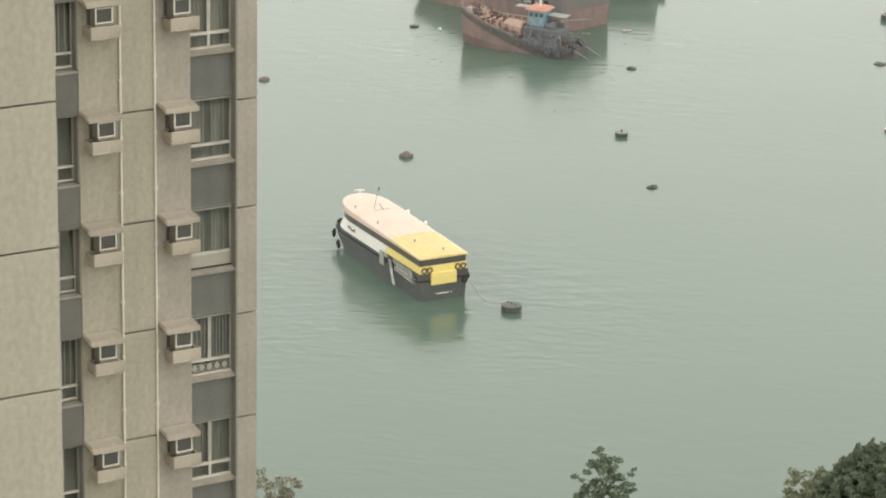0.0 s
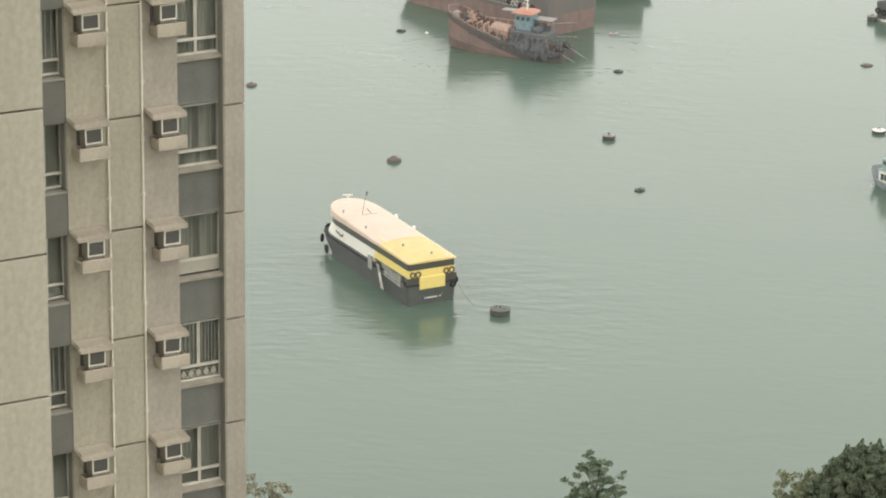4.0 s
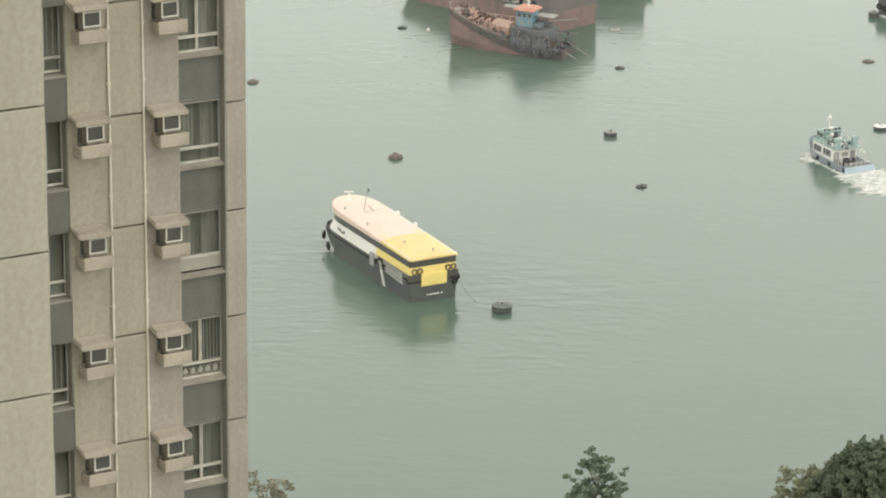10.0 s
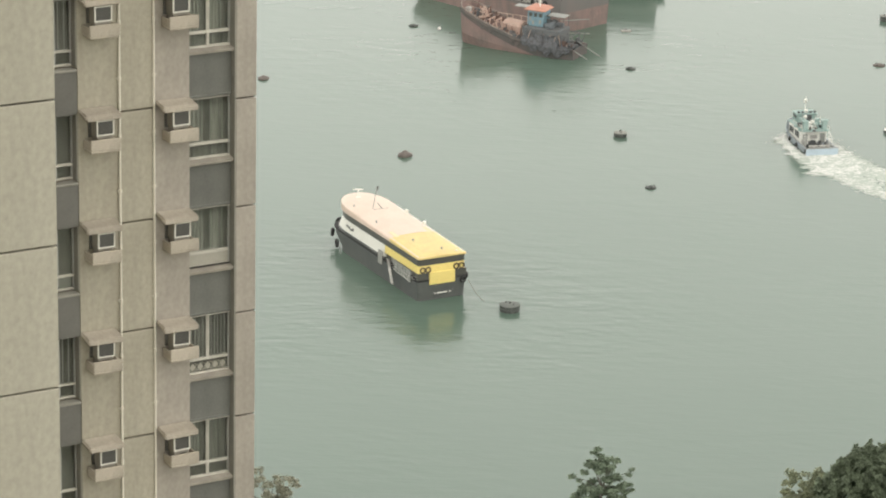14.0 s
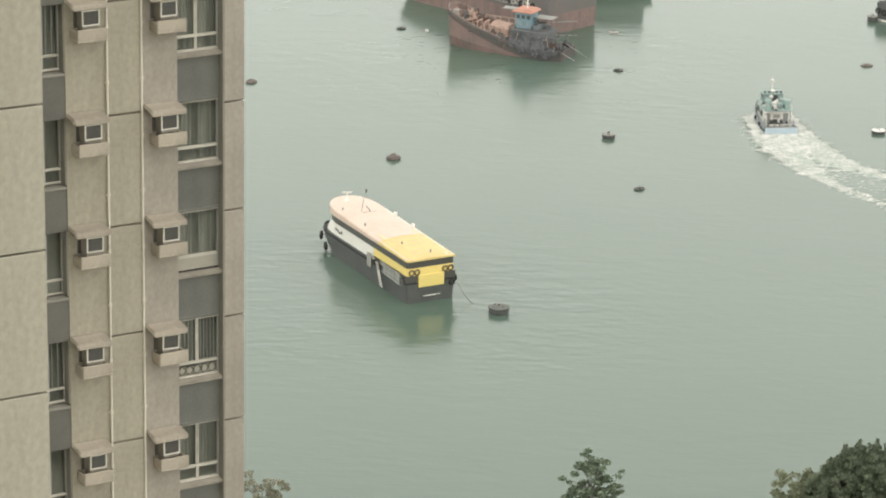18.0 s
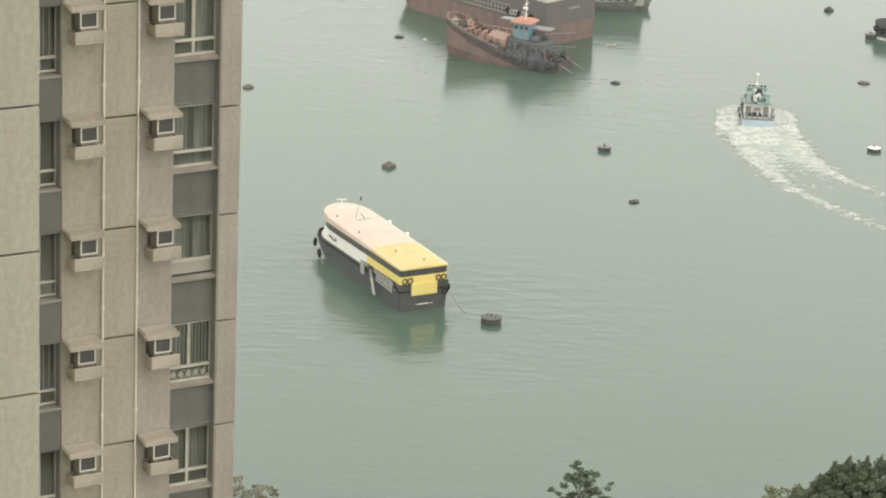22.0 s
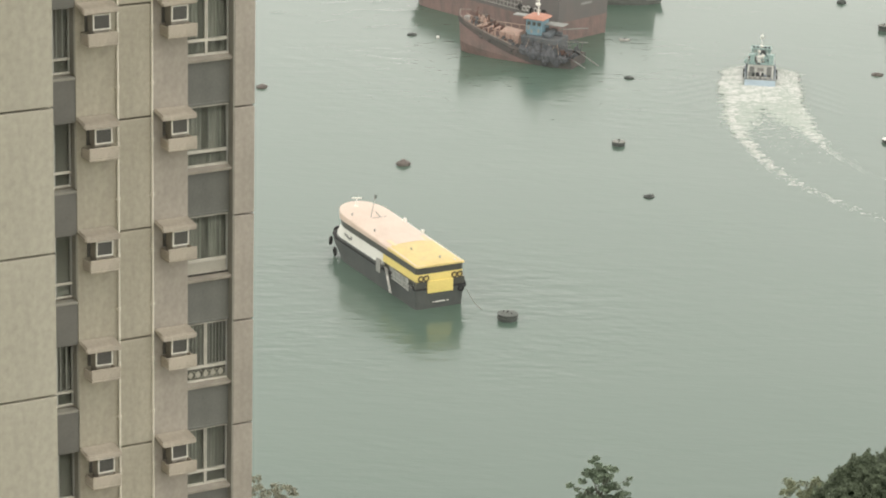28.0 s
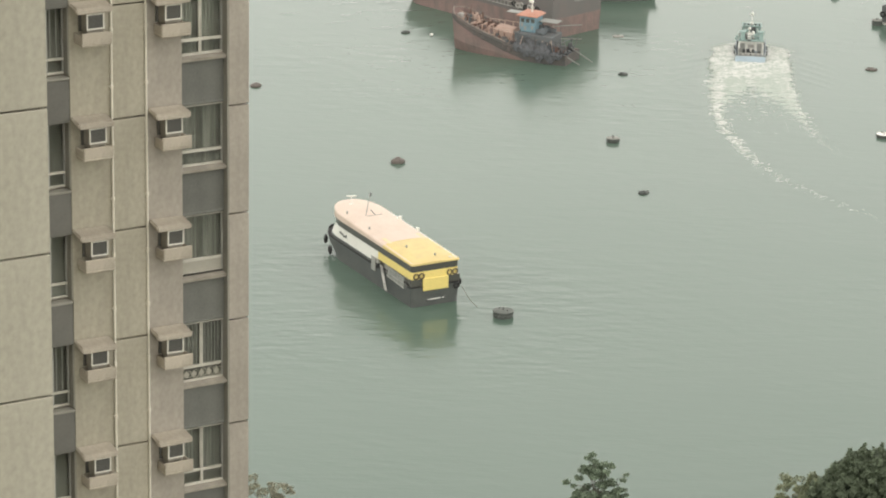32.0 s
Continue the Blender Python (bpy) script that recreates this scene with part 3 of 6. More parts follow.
def band(z0, z1, x0, x1, inset0, inset1, length=LEN, foot=0.0):
    """A ring of side plating between two stations and heights, 8 cm thick."""
    bm = bmesh.new()
    a = ferry_plan(length + foot, HALF, inset0)
    b = ferry_plan(length, HALF, inset1)
    n = len(a)
    lo, hi, ilo, ihi = [], [], [], []
    for p, q in zip(a, b):
        px, qx = min(max(p[0], x0), x1 + foot), min(max(q[0], x0), x1)
        ix, jx = px + (0.08 if px < 1 else -0.08 if px > LEN - 3 else 0), qx + (0.08 if qx < 1 else -0.08 if qx > LEN - 3 else 0)
        lo.append(bm.verts.new((px, p[1], z0)))
        hi.append(bm.verts.new((qx, q[1], z1)))
        ilo.append(bm.verts.new((ix, p[1] * 0.975, z0)))
        ihi.append(bm.verts.new((jx, q[1] * 0.975, z1)))
    for i in range(n):
        j = (i + 1) % n
        if (lo[i].co - lo[j].co).length < 1e-5:
            continue
        same = abs(lo[i].co.x - lo[j].co.x) < 1e-4 and (x0 + 0.3 < lo[i].co.x < LEN - 1 or abs(lo[i].co.x - x1) < 1e-4 and x1 < LEN - 1)
        if same:
            continue
        bm.faces.new((lo[i], lo[j], hi[j], hi[i]))
        bm.faces.new((ilo[i], ihi[i], ihi[j], ilo[j]))
        bm.faces.new((hi[i], hi[j], ihi[j], ihi[i]))
        bm.faces.new((lo[i], ilo[i], ilo[j], lo[j]))
    return bm


SPLIT = 11.0
part("bulwark", band(2.21, 2.56, SPLIT, LEN, 0.02, 0.05, length=LEN + 1.0, foot=0.3), M_F_BLACK, ferry, "black bulwark above the strake")
part("side_plating", band(2.56, 4.15, SPLIT, LEN, 0.06, 0.16, foot=1.2), M_F_WHITE, ferry, "white forward plating")
part("side_plating", band(3.2, 4.15, 0.0, SPLIT, 0.06, 0.12), M_F_YELLOW, ferry, "yellow aft plating")
part("window_band", band(4.152, 5.10, 0.0, LEN - 0.4, 0.10, 0.10), M_F_BAND, ferry, "continuous black window band")
bm = bmesh.new()
inner = ferry_plan(LEN - 0.5, HALF, 0.42)
loft(bm, [at_z(inner, 2.06), at_z(inner, 5.11)])
part("cabin_core", bm, M_GREY_PAINT, ferry)
# roof: a crowned lid with a rim; pale forward, yellow aft


def roof_lid(x0, x1):
    bm = bmesh.new()
    rows = []
    for z, ins in ((5.105, 0.10), (5.20, 0.08), (5.28, 0.16), (5.36, 0.75), (5.42, 1.7)):
        src = ferry_plan(LEN + 0.25, HALF, -0.12 + ins, -0.12)
        rows.append([(min(max(x, x0), x1), y, z) for x, y in src])
    loft(bm, rows)
    bmesh.ops.dissolve_degenerate(bm, dist=1e-4, edges=list(bm.edges))
    return bm


part("roof", roof_lid(9.3, LEN + 1), M_F_ROOF, ferry, "pale pinkish-white roof")
part("roof", roof_lid(-1, 9.28), M_F_YELLOW_ROOF, ferry, "yellow aft roof")
M_F_PALE_YELLOW = paint("ferry_faded_yellow", (0.76, 0.61, 0.36), 0.5, second=(0.72, 0.58, 0.40), size=2.0, amount=0.6)
part("roof_step", boxes((8.9, 11.3, -2.75, 2.75, 5.37, 5.44), bevel=0.03), M_F_PALE_YELLOW, ferry, "faded pale yellow roof panel")
for side in (1, -1):
    part("roof_gutter", boxes((0.4, 22.0, side * 3.2 - 0.07, side * 3.2 + 0.07, 5.27, 5.335), bevel=0.02), M_F_WHITE if side < 0 else M_F_ROOF, ferry)
part("roof_lip", boxes((0.0, 0.16, -3.1, 3.1, 5.27, 5.36), bevel=0.03), M_F_PALE_YELLOW, ferry)
part("roof_hatch", boxes((2.2, 8.4, -2.0, 2.0, 5.38, 5.425), bevel=0.02), M_F_YELLOW_ROOF, ferry)
# stern: yellow centre block between two dark bays, name board
part("stern_block", boxes((-0.16, 0.5, -1.8, 1.8, 1.8, 3.22), bevel=0.04), M_F_YELLOW, ferry, "yellow stern door block")
for y in (-2.65, 2.65):
    part("stern_bay", boxes((0.02, 0.5, y - 0.80, y + 0.80, 2.26, 3.19)), M_F_BAND, ferry, "dark recessed stern bay")
part("name_board", boxes((-0.02, 0.25, -1.7, 1.3, 0.55, 0.95)), M_F_BLACK, ferry)
for y0, y1 in ((0.85, 1.0), (-0.75, 0.7), (-1.25, -1.0)):
    part("name_bar", boxes((-0.035, -0.0205, y0, y1, 0.68, 0.80)), M_F_WHITE, ferry, "pale bar in place of lettering")
for y in (-2.75, -1.98, 1.98, 2.75):
    bm = ring(bmesh.new(), (-0.05, y, 3.62), (1, 0, 0), 0.33, 0.10)
    part("lifebuoy", bm, M_BUFF_RING, ferry, "dull buff lifebuoy ring", smooth=True)
# port side: doorway with open leaf, boarding ramp, aft opening with rail
for side in (1, -1):
    y = side * HALF
    part("door", boxes((11.2, 12.6, y + 0.19 * side - 0.04, y + 0.19 * side + 0.04, 1.72, 3.3), bevel=0.02), M_STEEL, ferry, "silver boarding door")
    part("doorway", boxes((9.6, 10.9, y - 0.36 * side - 0.02, y - 0.36 * side + 0.02, 2.26, 3.9)), M_F_BAND, ferry)
    if side > 0:
        for (xa, ya, za), (xb, yb, zb), plank in (((9.1, 0.12, 2.75), (8.0, 0.25, 1.75), M_STEEL), ((8.1, 0.3, 1.9), (6.4, 0.6, 0.55), M_F_WHITE)):
            ramp = part("boarding_ramp", tubes(*[((xa + 0.15 + q * 0.16 - 0.06, y + ya, za), (xb + 0.15 + q * 0.16 - 0.06, y + yb, zb), 0.055) for q in (0, 2, 4)], n=6), plank, ferry, "folding boarding ramp hanging down the side")
            for q in (0.0, 0.72):
                part("ramp_rail", tubes(((xa + q, y + ya + 0.05, za), (xb + q, y + yb + 0.05, zb), 0.045)), M_STEEL, ramp)
            for q in range(5):
                u = (q + 0.5) / 5
                part("ramp_rung", tubes(((xa + (xb - xa) * u, y + ya + (yb - ya) * u + 0.07, za + (zb - za) * u), (xa + (xb - xa) * u + 0.72, y + ya + (yb - ya) * u + 0.07, za + (zb - za) * u), 0.03)), M_GREY_PAINT, ramp)
    for i in range(4):
        part("aft_window", boxes((1.9 + 1.35 * i, 3.2 + 1.35 * i, y + 0.17 * side - 0.025, y + 0.17 * side + 0.025, 1.85 + 0.05 * i, 3.17), bevel=0.01), M_F_AFT_GLASS, ferry, "dull grey aft window")
    bm = tubes(((0.5, y + 0.24 * side, 2.35), (7.4, y + 0.24 * side, 2.35), 0.03), ((1.9, y + 0.24 * side, 1.86), (7.3, y + 0.24 * side, 1.98), 0.035), *[((1.2 + i * 0.9, y + 0.24 * side, 1.9), (1.2 + i * 0.9, y + 0.24 * side, 3.1), 0.028) for i in range(8)])
    part("aft_rail", bm, M_STEEL, ferry)
    # a faded emblem near the bow, plain strokes
    for i, (dx, dz, w, h) in enumerate(((0, 0, 0.8, 0.28), (0.7, 0.15, 0.6, 0.32), (-0.55, 0.1, 0.45, 0.42), (1.45, 0.2, 0.45, 0.3))):
        part("emblem", boxes((22.2 + dx, 22.2 + dx + w, y - 0.10 * side - 0.018, y - 0.10 * side + 0.018, 3.05 + dz, 3.05 + dz + h)), M_F_BAND, ferry)
# roof fittings
bm = tubes(((26.3, 0.6, 5.36), (26.3, 0.6, 6.6), 0.10, 0.08), n=10)
for q in range(2):
    a, c = Vector((26.3, 0.6, 6.66)), Vector((-0.45, -0.89, 0)) * (0.7 if q else -0.7)
    tube(bm, a, a + c, 0.10, 0.085, n=8)
box(bm, 26.1, 26.5, 0.3, 0.9, 5.36, 5.6, bevel=0.03)
part("radar", bm, M_F_WHITE, ferry, "white T-shaped radar scanner")
bm = tubes(((21.0, 0.75, 5.4), (21.9, -0.2, 8.1), 0.055), ((20.6, -0.5, 5.4), (20.9, 0.1, 6.2), 0.07), ((20.6, 0.75, 5.42), (20.6, -1.4, 5.42), 0.05))
part("mast", bm, M_GREY_PAINT, ferry, "grey tripod mast")
part("flag", boxes((21.86, 21.92, -0.42, -0.18, 7.75, 8.3)), M_F_BLACK, ferry, "small furled dark flag")
for x, y, h in ((17.8, -3.0, 0.75), (12.2, -3.05, 0.75)):
    part("roof_box", boxes((x, x + 0.45, y - 0.2, y + 0.2, 5.3, 5.3 + h * 0.75), bevel=0.04), M_F_WHITE, ferry, "small white roof locker")
for x, y in ((23.2, 2.6), (15.6, 2.6), (6.2, 1.4), (1.6, -0.6)):
    bm = tubes(((x, y, 5.3), (x, y, 5.62), 0.09), ((x, y, 5.62), (x, y, 5.72), 0.16, 0.12), n=10)
    part("vent", bm, M_GREY_PAINT, ferry, "small mushroom vent")
for x in (0.4, 26.8):
    part("rim_light", boxes((x, x + 0.25, -2.4, -2.1, 5.3, 5.46), bevel=0.02), M_F_WHITE, ferry)
# true heights of the decks: the drawing's levels against the built ones
LEVELS = ((-9, -9), (0, 0), (1.8, 2.2), (2.05, 2.75), (3.2, 3.9), (4.15, 4.95), (5.1, 5.9), (9, 9.8))


def lifted(z):
    (a, c), (b, d) = next((p, q) for p, q in zip(LEVELS, LEVELS[1:]) if z <= q[0])
    return c + (d - c) * (z - a) / (b - a)


# the roof rises towards the bow over a deepening pale fascia, while the decks stay level
SHORTER, WIDER, ROOF_RISE = 0.917, 1.07, 0.88
for piece in ferry.children_recursive:
    for v in piece.data.vertices:
        v.co.z = lifted(v.co.z) + (ROOF_RISE * v.co.x / LEN + 0.2 * max(0.0, 1 - (v.co.y / HALF) ** 2) if v.co.z > 5.11 else 0.0)
        v.co.y *= WIDER - 0.055 * v.co.x / LEN
        v.co.x *= SHORTER
for p, ax in (((26.7, 3.25, 1.8), (0.6, 0.8, 0)), ((24.7, 3.55, 0.8), (0.2, 1, 0)), ((28.9, 1.2, 2.4), (1, 0.3, 0)), ((0.5, -3.9, 2.7), (0, 1, 0.1)), ((-0.22, -3.1, 2.4), (1, 0, 0))):
    part("tyre_fender", ring(bmesh.new(), p, ax, 0.44 if p[0] > 9 else 0.34, 0.2 if p[0] > 9 else 0.15, 16, 8), M_RUBBER, ferry, "black tyre fender", smooth=True)

# mooring line from the ferry's stern to the drum buoy
bm = bmesh.new()
a, b = Vector((2.6, 399.2, 2.6)), Vector((4.9, 398.0, -0.06))
pts = [a.lerp(b, i / 12) - Vector((0, 0, 0.45 * sin(pi * i / 12))) for i in range(13)]
for p, q in zip(pts, pts[1:]):
    tube(bm, p, q, 0.032, n=6, caps=False)
line = tagged(new("mooring_line", finish("mooring_line", bm, M_ROPE)), "slack rope from ferry stern to drum buoy", "rope")

# ---- mooring buoys ----
M_BUOY = paint("buoy_dark_steel", (0.07, 0.078, 0.072), 0.75, second=(0.115, 0.118, 0.105), size=0.7, amount=0.8, bump=0.01)
M_BUOY_TOP = paint("buoy_top_grey", (0.30, 0.30, 0.27), 0.8, second=(0.08, 0.075, 0.06), size=0.5, amount=0.7)
M_BUOY_WHITE = paint("buoy_white_top", (0.85, 0.83, 0.78), 0.5, second=(0.6, 0.56, 0.5), size=0.6, amount=0.4)
M_BUOY_PLATE = paint("buoy_plate_grey", (0.15, 0.16, 0.145), 0.8, second=(0.08, 0.085, 0.075), size=0.6, amount=0.7)
M_RUST = paint("rusty_buoy", (0.165, 0.142, 0.126), 0.85, second=(0.095, 0.082, 0.074), size=0.5, amount=0.8, bump=0.01)


def drum_buoy(x, y, dia, high, top, label, body=M_BUOY):
    ob = thing("mooring_buoy", pose(x, y, 0, 0, 0, 17 * x), label, "buoy", "mooring buoys in the harbour")
    r = dia / 2
    bm = bmesh.new()
    rings = [[(cos(2 * pi * i / 24) * q, sin(2 * pi * i / 24) * q, z) for i in range(24)] for q, z in ((r * 0.94, -0.5), (r * 0.94, high * 0.30), (r, high * 0.33), (r, high * 0.48), (r * 0.95, high * 0.50), (r * 0.95, high * 0.86), (r * 1.01, high * 0.88), (r * 1.01, high * 0.995))]
    loft(bm, rings)
    part("drum", bm, body, ob)
    bm = bmesh.new()
    loft(bm, [[(cos(2 * pi * i / 24) * q, sin(2 * pi * i / 24) * q, z) for i in range(24)] for q, z in ((r * 0.99, high), (r * 0.93, high + 0.05), (r * 0.3, high + 0.09))])
    part("deck_plate", bm, top, ob)
    part("mooring_ring", ring(bmesh.new(), (0, 0, high + 0.22), (1, 0.3, 0), 0.18, 0.04, 14, 6), M_BUOY, ob, smooth=True)
    part("post", tubes(((r * 0.5, 0, high + 0.05), (r * 0.5, 0, high + 0.3), 0.06), ((-r * 0.5, 0, high + 0.05), (-r * 0.5, 0, high + 0.25), 0.06)), M_BUOY, ob)
    return ob


def float_buoy(x, y, dia, high, label, body, turn=0.0, lump=1):
    """A low rounded buoy hung with tyres."""
    ob = thing("mooring_buoy", pose(x, y, 0, 0, 0, turn), label, "buoy", "mooring buoys in the harbour")
    r = dia / 2
    bm = bmesh.new()
    prof = ((0.80, -0.4), (1.02, 0.0), (1.05, 0.22), (0.9, 0.38), (0.5, 0.46), (0.3, 0.68))
    rings = [[(cos(2 * pi * i / 18) * q * r * (1 + 0.06 * sin(3 * i + lump)), sin(2 * pi * i / 18) * q * r * 0.8, z * high) for i in range(18)] for q, z in prof]
    loft(bm, rings)
    part("float", bm, body, ob, smooth=True)
    for i in range(3):
        bm = ring(bmesh.new(), (cos(i * 2.1) * r * 0.86, sin(i * 2.1) * r * 0.7, 0.1), (cos(i * 2.1), sin(i * 2.1), 0.1), 0.17, 0.07, 12, 6)
        part("tyre", bm, M_RUBBER, ob, smooth=True)
    part("eye_ring", ring(bmesh.new(), (0.15 * r, 0, high * 0.62), (0.4, 1, 0), 0.09, 0.03, 12, 6), body, ob, smooth=True)
    return ob


drum_buoy(8.2, 394.4, 2.75, 0.85, M_BUOY_PLATE, "large dark steel drum buoy with tyre band")
drum_buoy(26.5, 478.0, 2.1, 0.6, M_BUOY_TOP, "dark steel drum buoy with pale worn top")
drum_buoy(69.9, 483.9, 2.2, 0.5, M_BUOY_WHITE, "dark drum buoy with clean white top")
float_buoy(-7.2, 464.0, 2.1, 1.3, "rusty brown rounded mooring buoy", M_RUST, 15)
float_buoy(29.9, 450.8, 1.75, 0.6, "dark peaked mooring buoy low in water", M_BUOY, 40, 2)
float_buoy(30.0, 518.6, 1.6, 0.6, "dark low mooring buoy beside the workboat", M_BUOY, 5, 3)
float_buoy(-31.7, 506.4, 2.15, 0.8, "brown rusty mooring buoy near the tower", M_RUST, 70)
float_buoy(-7.4, 544.0, 1.7, 0.6, "dark flat mooring buoy", M_BUOY, 20, 4)
float_buoy(72.6, 577.0, 2.0, 1.2, "dark round mooring buoy far out", M_BUOY, 50, 2)
drum_buoy(78.0, 557.0, 1.9, 0.9, M_BUOY_TOP, "dark drum buoy beside moored barge")
float_buoy(73.1, 525.2, 2.05, 0.6, "brown flat mooring float", M_RUST, 0, 5)

# ---- the rusty workboat ----
# both hull colours are lifted to carry the haze of distance
M_HULL_RUST = paint("rust_red_hull", (0.25, 0.175, 0.158), 0.8, second=(0.18, 0.145, 0.132), size=2.0, amount=0.9, bump=0.01, grain=0.09, stretch=(1, 1, 0.6), streak=0.13, speckle=0.12)
M_HULL_DARK = paint("dark_hull", (0.16, 0.15, 0.143), 0.8, second=(0.19, 0.16, 0.15), size=2.5, amount=0.7, stretch=(1, 1, 0.4))
M_BULWARK = paint("grimy_bulwark", (0.10, 0.095, 0.09), 0.8, second=(0.15, 0.12, 0.11), size=1.6, amount=0.8, stretch=(1, 1, 0.4))
M_DECK_RUST = paint("rusty_deck", (0.17, 0.10, 0.08), 0.9, second=(0.09, 0.065, 0.055), size=1.2, amount=0.8)
M_SALMON = paint("salmon_tarpaulin", (0.49, 0.35, 0.29), 0.85, second=(0.36, 0.24, 0.19), size=1.0, amount=0.6)
M_ORANGE = paint("orange_roof", (0.54, 0.28, 0.21), 0.7, second=(0.42, 0.17, 0.11), size=0.8, amount=0.5)
M_BLUE = paint("faded_blue_paint", (0.19, 0.30, 0.35), 0.65, second=(0.15, 0.21, 0.24), size=0.8, amount=0.6)
M_DARK_GEAR = paint("dark_deck_gear", (0.12, 0.13, 0.135), 0.8, second=(0.16, 0.145, 0.135), size=0.6, amount=0.7, per_island=0.4)
M_PALE_GEAR = paint("pale_deck_gear", (0.48, 0.36, 0.30), 0.8, second=(0.3, 0.24, 0.2), size=0.5, amount=0.6)

M_VESSEL_PALE = paint("pale_grey_paint", (0.42, 0.40, 0.37), 0.7, second=(0.3, 0.28, 0.26), size=0.6)


def boat_ring(length, half, z, bow_x, flare=1.0, stern_half=0.85, nose=(0.93, 0.76, 0.48, 0.25)):
    """A hull outline at one height: x forward from the stern."""
    pts = []
    stations = [0.0, 0.12, 0.3, 0.5, 0.68, 0.8, 0.9, 0.96]
    widths = [stern_half, 0.95, 1.0, 1.0, *nose]
    right = [(bow_x * s, -half * w * flare) for s, w in zip(stations, widths)]
    return right + [(bow_x, 0.0)] + [(x, -y) for x, y in right[::-1]]


BLUFF = (1.0, 0.97, 0.86, 0.66)
FINE = (0.93, 0.76, 0.48, 0.25)


def hull_mesh(length, half, sheer, draught=0.6, rake=1.0, nose=FINE, stern=0.85):
    """A plated hull with rising sheer; sheer(s) gives the deck edge's height at 0 stern .. 1 bow."""
    bm = bmesh.new()
    low = boat_ring(length, half, 0, length - rake, 0.80, stern, FINE)
    mid = boat_ring(length, half, 0, length - rake * 0.5, 0.95, stern, nose)
    top = boat_ring(length, half, 0, length, 1.0, stern, nose)
    rows = [[(x, y, -draught) for x, y in low], [(x, y, sheer(x / length) * 0.42) for x, y in mid],
            [(x, y, sheer(x / length)) for x, y in top], [(max(x, 0.14), y * 0.93, sheer(x / length)) for x, y in top],
            [(max(min(x, length - 0.3), 0.14), y * 0.93, sheer(x / length) - 0.8) for x, y in top]]
    loft(bm, rows)
    return bm


SHIP_LEN, SHIP_HALF = 22.8, 3.5
ship_turn = math.degrees(math.atan2(9.7, -20.5))
workboat = thing("workboat", pose(21.6, 526.0, -1.0, 0, 0, ship_turn), "rusty red workboat with blue wheelhouse and cluttered deck", "boat")


def ship_sheer(s):
    return 2.7 + 5.2 * max(0.0, s - 0.2) ** 1.5 * 1.4


part("hull", hull_mesh(SHIP_LEN, SHIP_HALF, ship_sheer, rake=0.6, nose=BLUFF), M_HULL_RUST, workboat, "rust-red plated hull")
# dark bulwark plating and rubbing band following the sheer
top = boat_ring(SHIP_LEN, SHIP_HALF, 0, SHIP_LEN, nose=BLUFF)
bm = bmesh.new()
loft(bm, [[(x * 1.002 - 0.02, y * 1.012, ship_sheer(x / SHIP_LEN) + dz - (1.5 * (1 - x / SHIP_LEN) if dz < 0 else 0)) for x, y in top] for dz in (-0.8, 0.06)] + [[(max(min(x, SHIP_LEN - 0.25), 0.18), y * 0.94, ship_sheer(x / SHIP_LEN) + 0.06) for x, y in top]], False, False)
part("bulwark", bm, M_BULWARK, workboat, "dark weathered bulwark")
for side in (-1, 1):
    run = sorted(p for p in top if p[1] * side >= -1e-6)
    bm = bmesh.new()
    rings = []
    for x, y in run:
        z = ship_sheer(x / SHIP_LEN) - 0.3
        rings.append([(x + 0.05, y * 1.01 + side * 0.14 * cos(q), z + 0.2 * sin(q)) for q in (0, pi / 3, 2 * pi / 3, pi, 4 * pi / 3, 5 * pi / 3)])
    loft(bm, rings)
    part("rubbing_band", bm, M_BULWARK, workboat, "dark rubbing band")
    for i in range(5):
        x = 7.2 + i * 2.5 + 0.9 * sin(i * 2.4)
        y = side * (SHIP_HALF + 0.12) * (1.0 if x < 16 else 1 - (x - 16) * 0.05)
        part("tyre_fender", ring(bmesh.new(), (x, y, ship_sheer(x / SHIP_LEN) - 0.8 + 0.15 * sin(i * 4.1)), (0, 1, 0.2), 0.26 + 0.05 * sin(i * 3.3), 0.16, 12, 6), M_BULWARK, workboat, smooth=True)
part("anchor_locker", boxes((20.6, 21.5, 0.2, 1.3, 6.0, 7.3), bevel=0.15), M_VESSEL_PALE, workboat, "pale grey box on the bow")
part("forecastle", boxes((17.6, 21.2, -2.2, 2.2, 4.4, 6.0), bevel=0.05), M_DECK_RUST, workboat, "rusty raised foredeck")
bm = bmesh.new()
loft(bm, [[(11.0, -2.6, 2.4), (14.6, -2.6, 2.6), (14.6, 1.1, 2.6), (11.0, 1.1, 2.4)], [(11.0, -2.6, 4.9), (14.6, -2.6, 5.2), (14.6, 0.9, 5.2), (11.0, 0.9, 4.9)], [(11.2, -1.9, 5.4), (14.4, -1.9, 5.7), (14.4, 0.1, 5.7), (11.2, 0.1, 5.4)]])
part("hold_cover", bm, M_SALMON, workboat, "salmon tarpaulin over the hold")
for x in (11.4, 12.6, 14.2, 15.3, 17.0):
    for y in (-2.9, 1.8):
        part("stanchion", tubes(((x, y, 2.6), (x, y, 5.6 if y > 0 else 6.0), 0.10)), M_PALE_GEAR, workboat)
for y, z in ((1.8, 5.6), (-2.9, 6.0)):
    part("deck_rail", tubes(((11.4, y, z), (14.2 if y > 0 else 17.0, y, z), 0.08)), M_PALE_GEAR, workboat)
part("deckhouse", boxes((3.2, 10.2, -2.7, 1.9, 1.9, 5.4), bevel=0.08), M_DARK_GEAR, workboat, "dark grimy deckhouse")
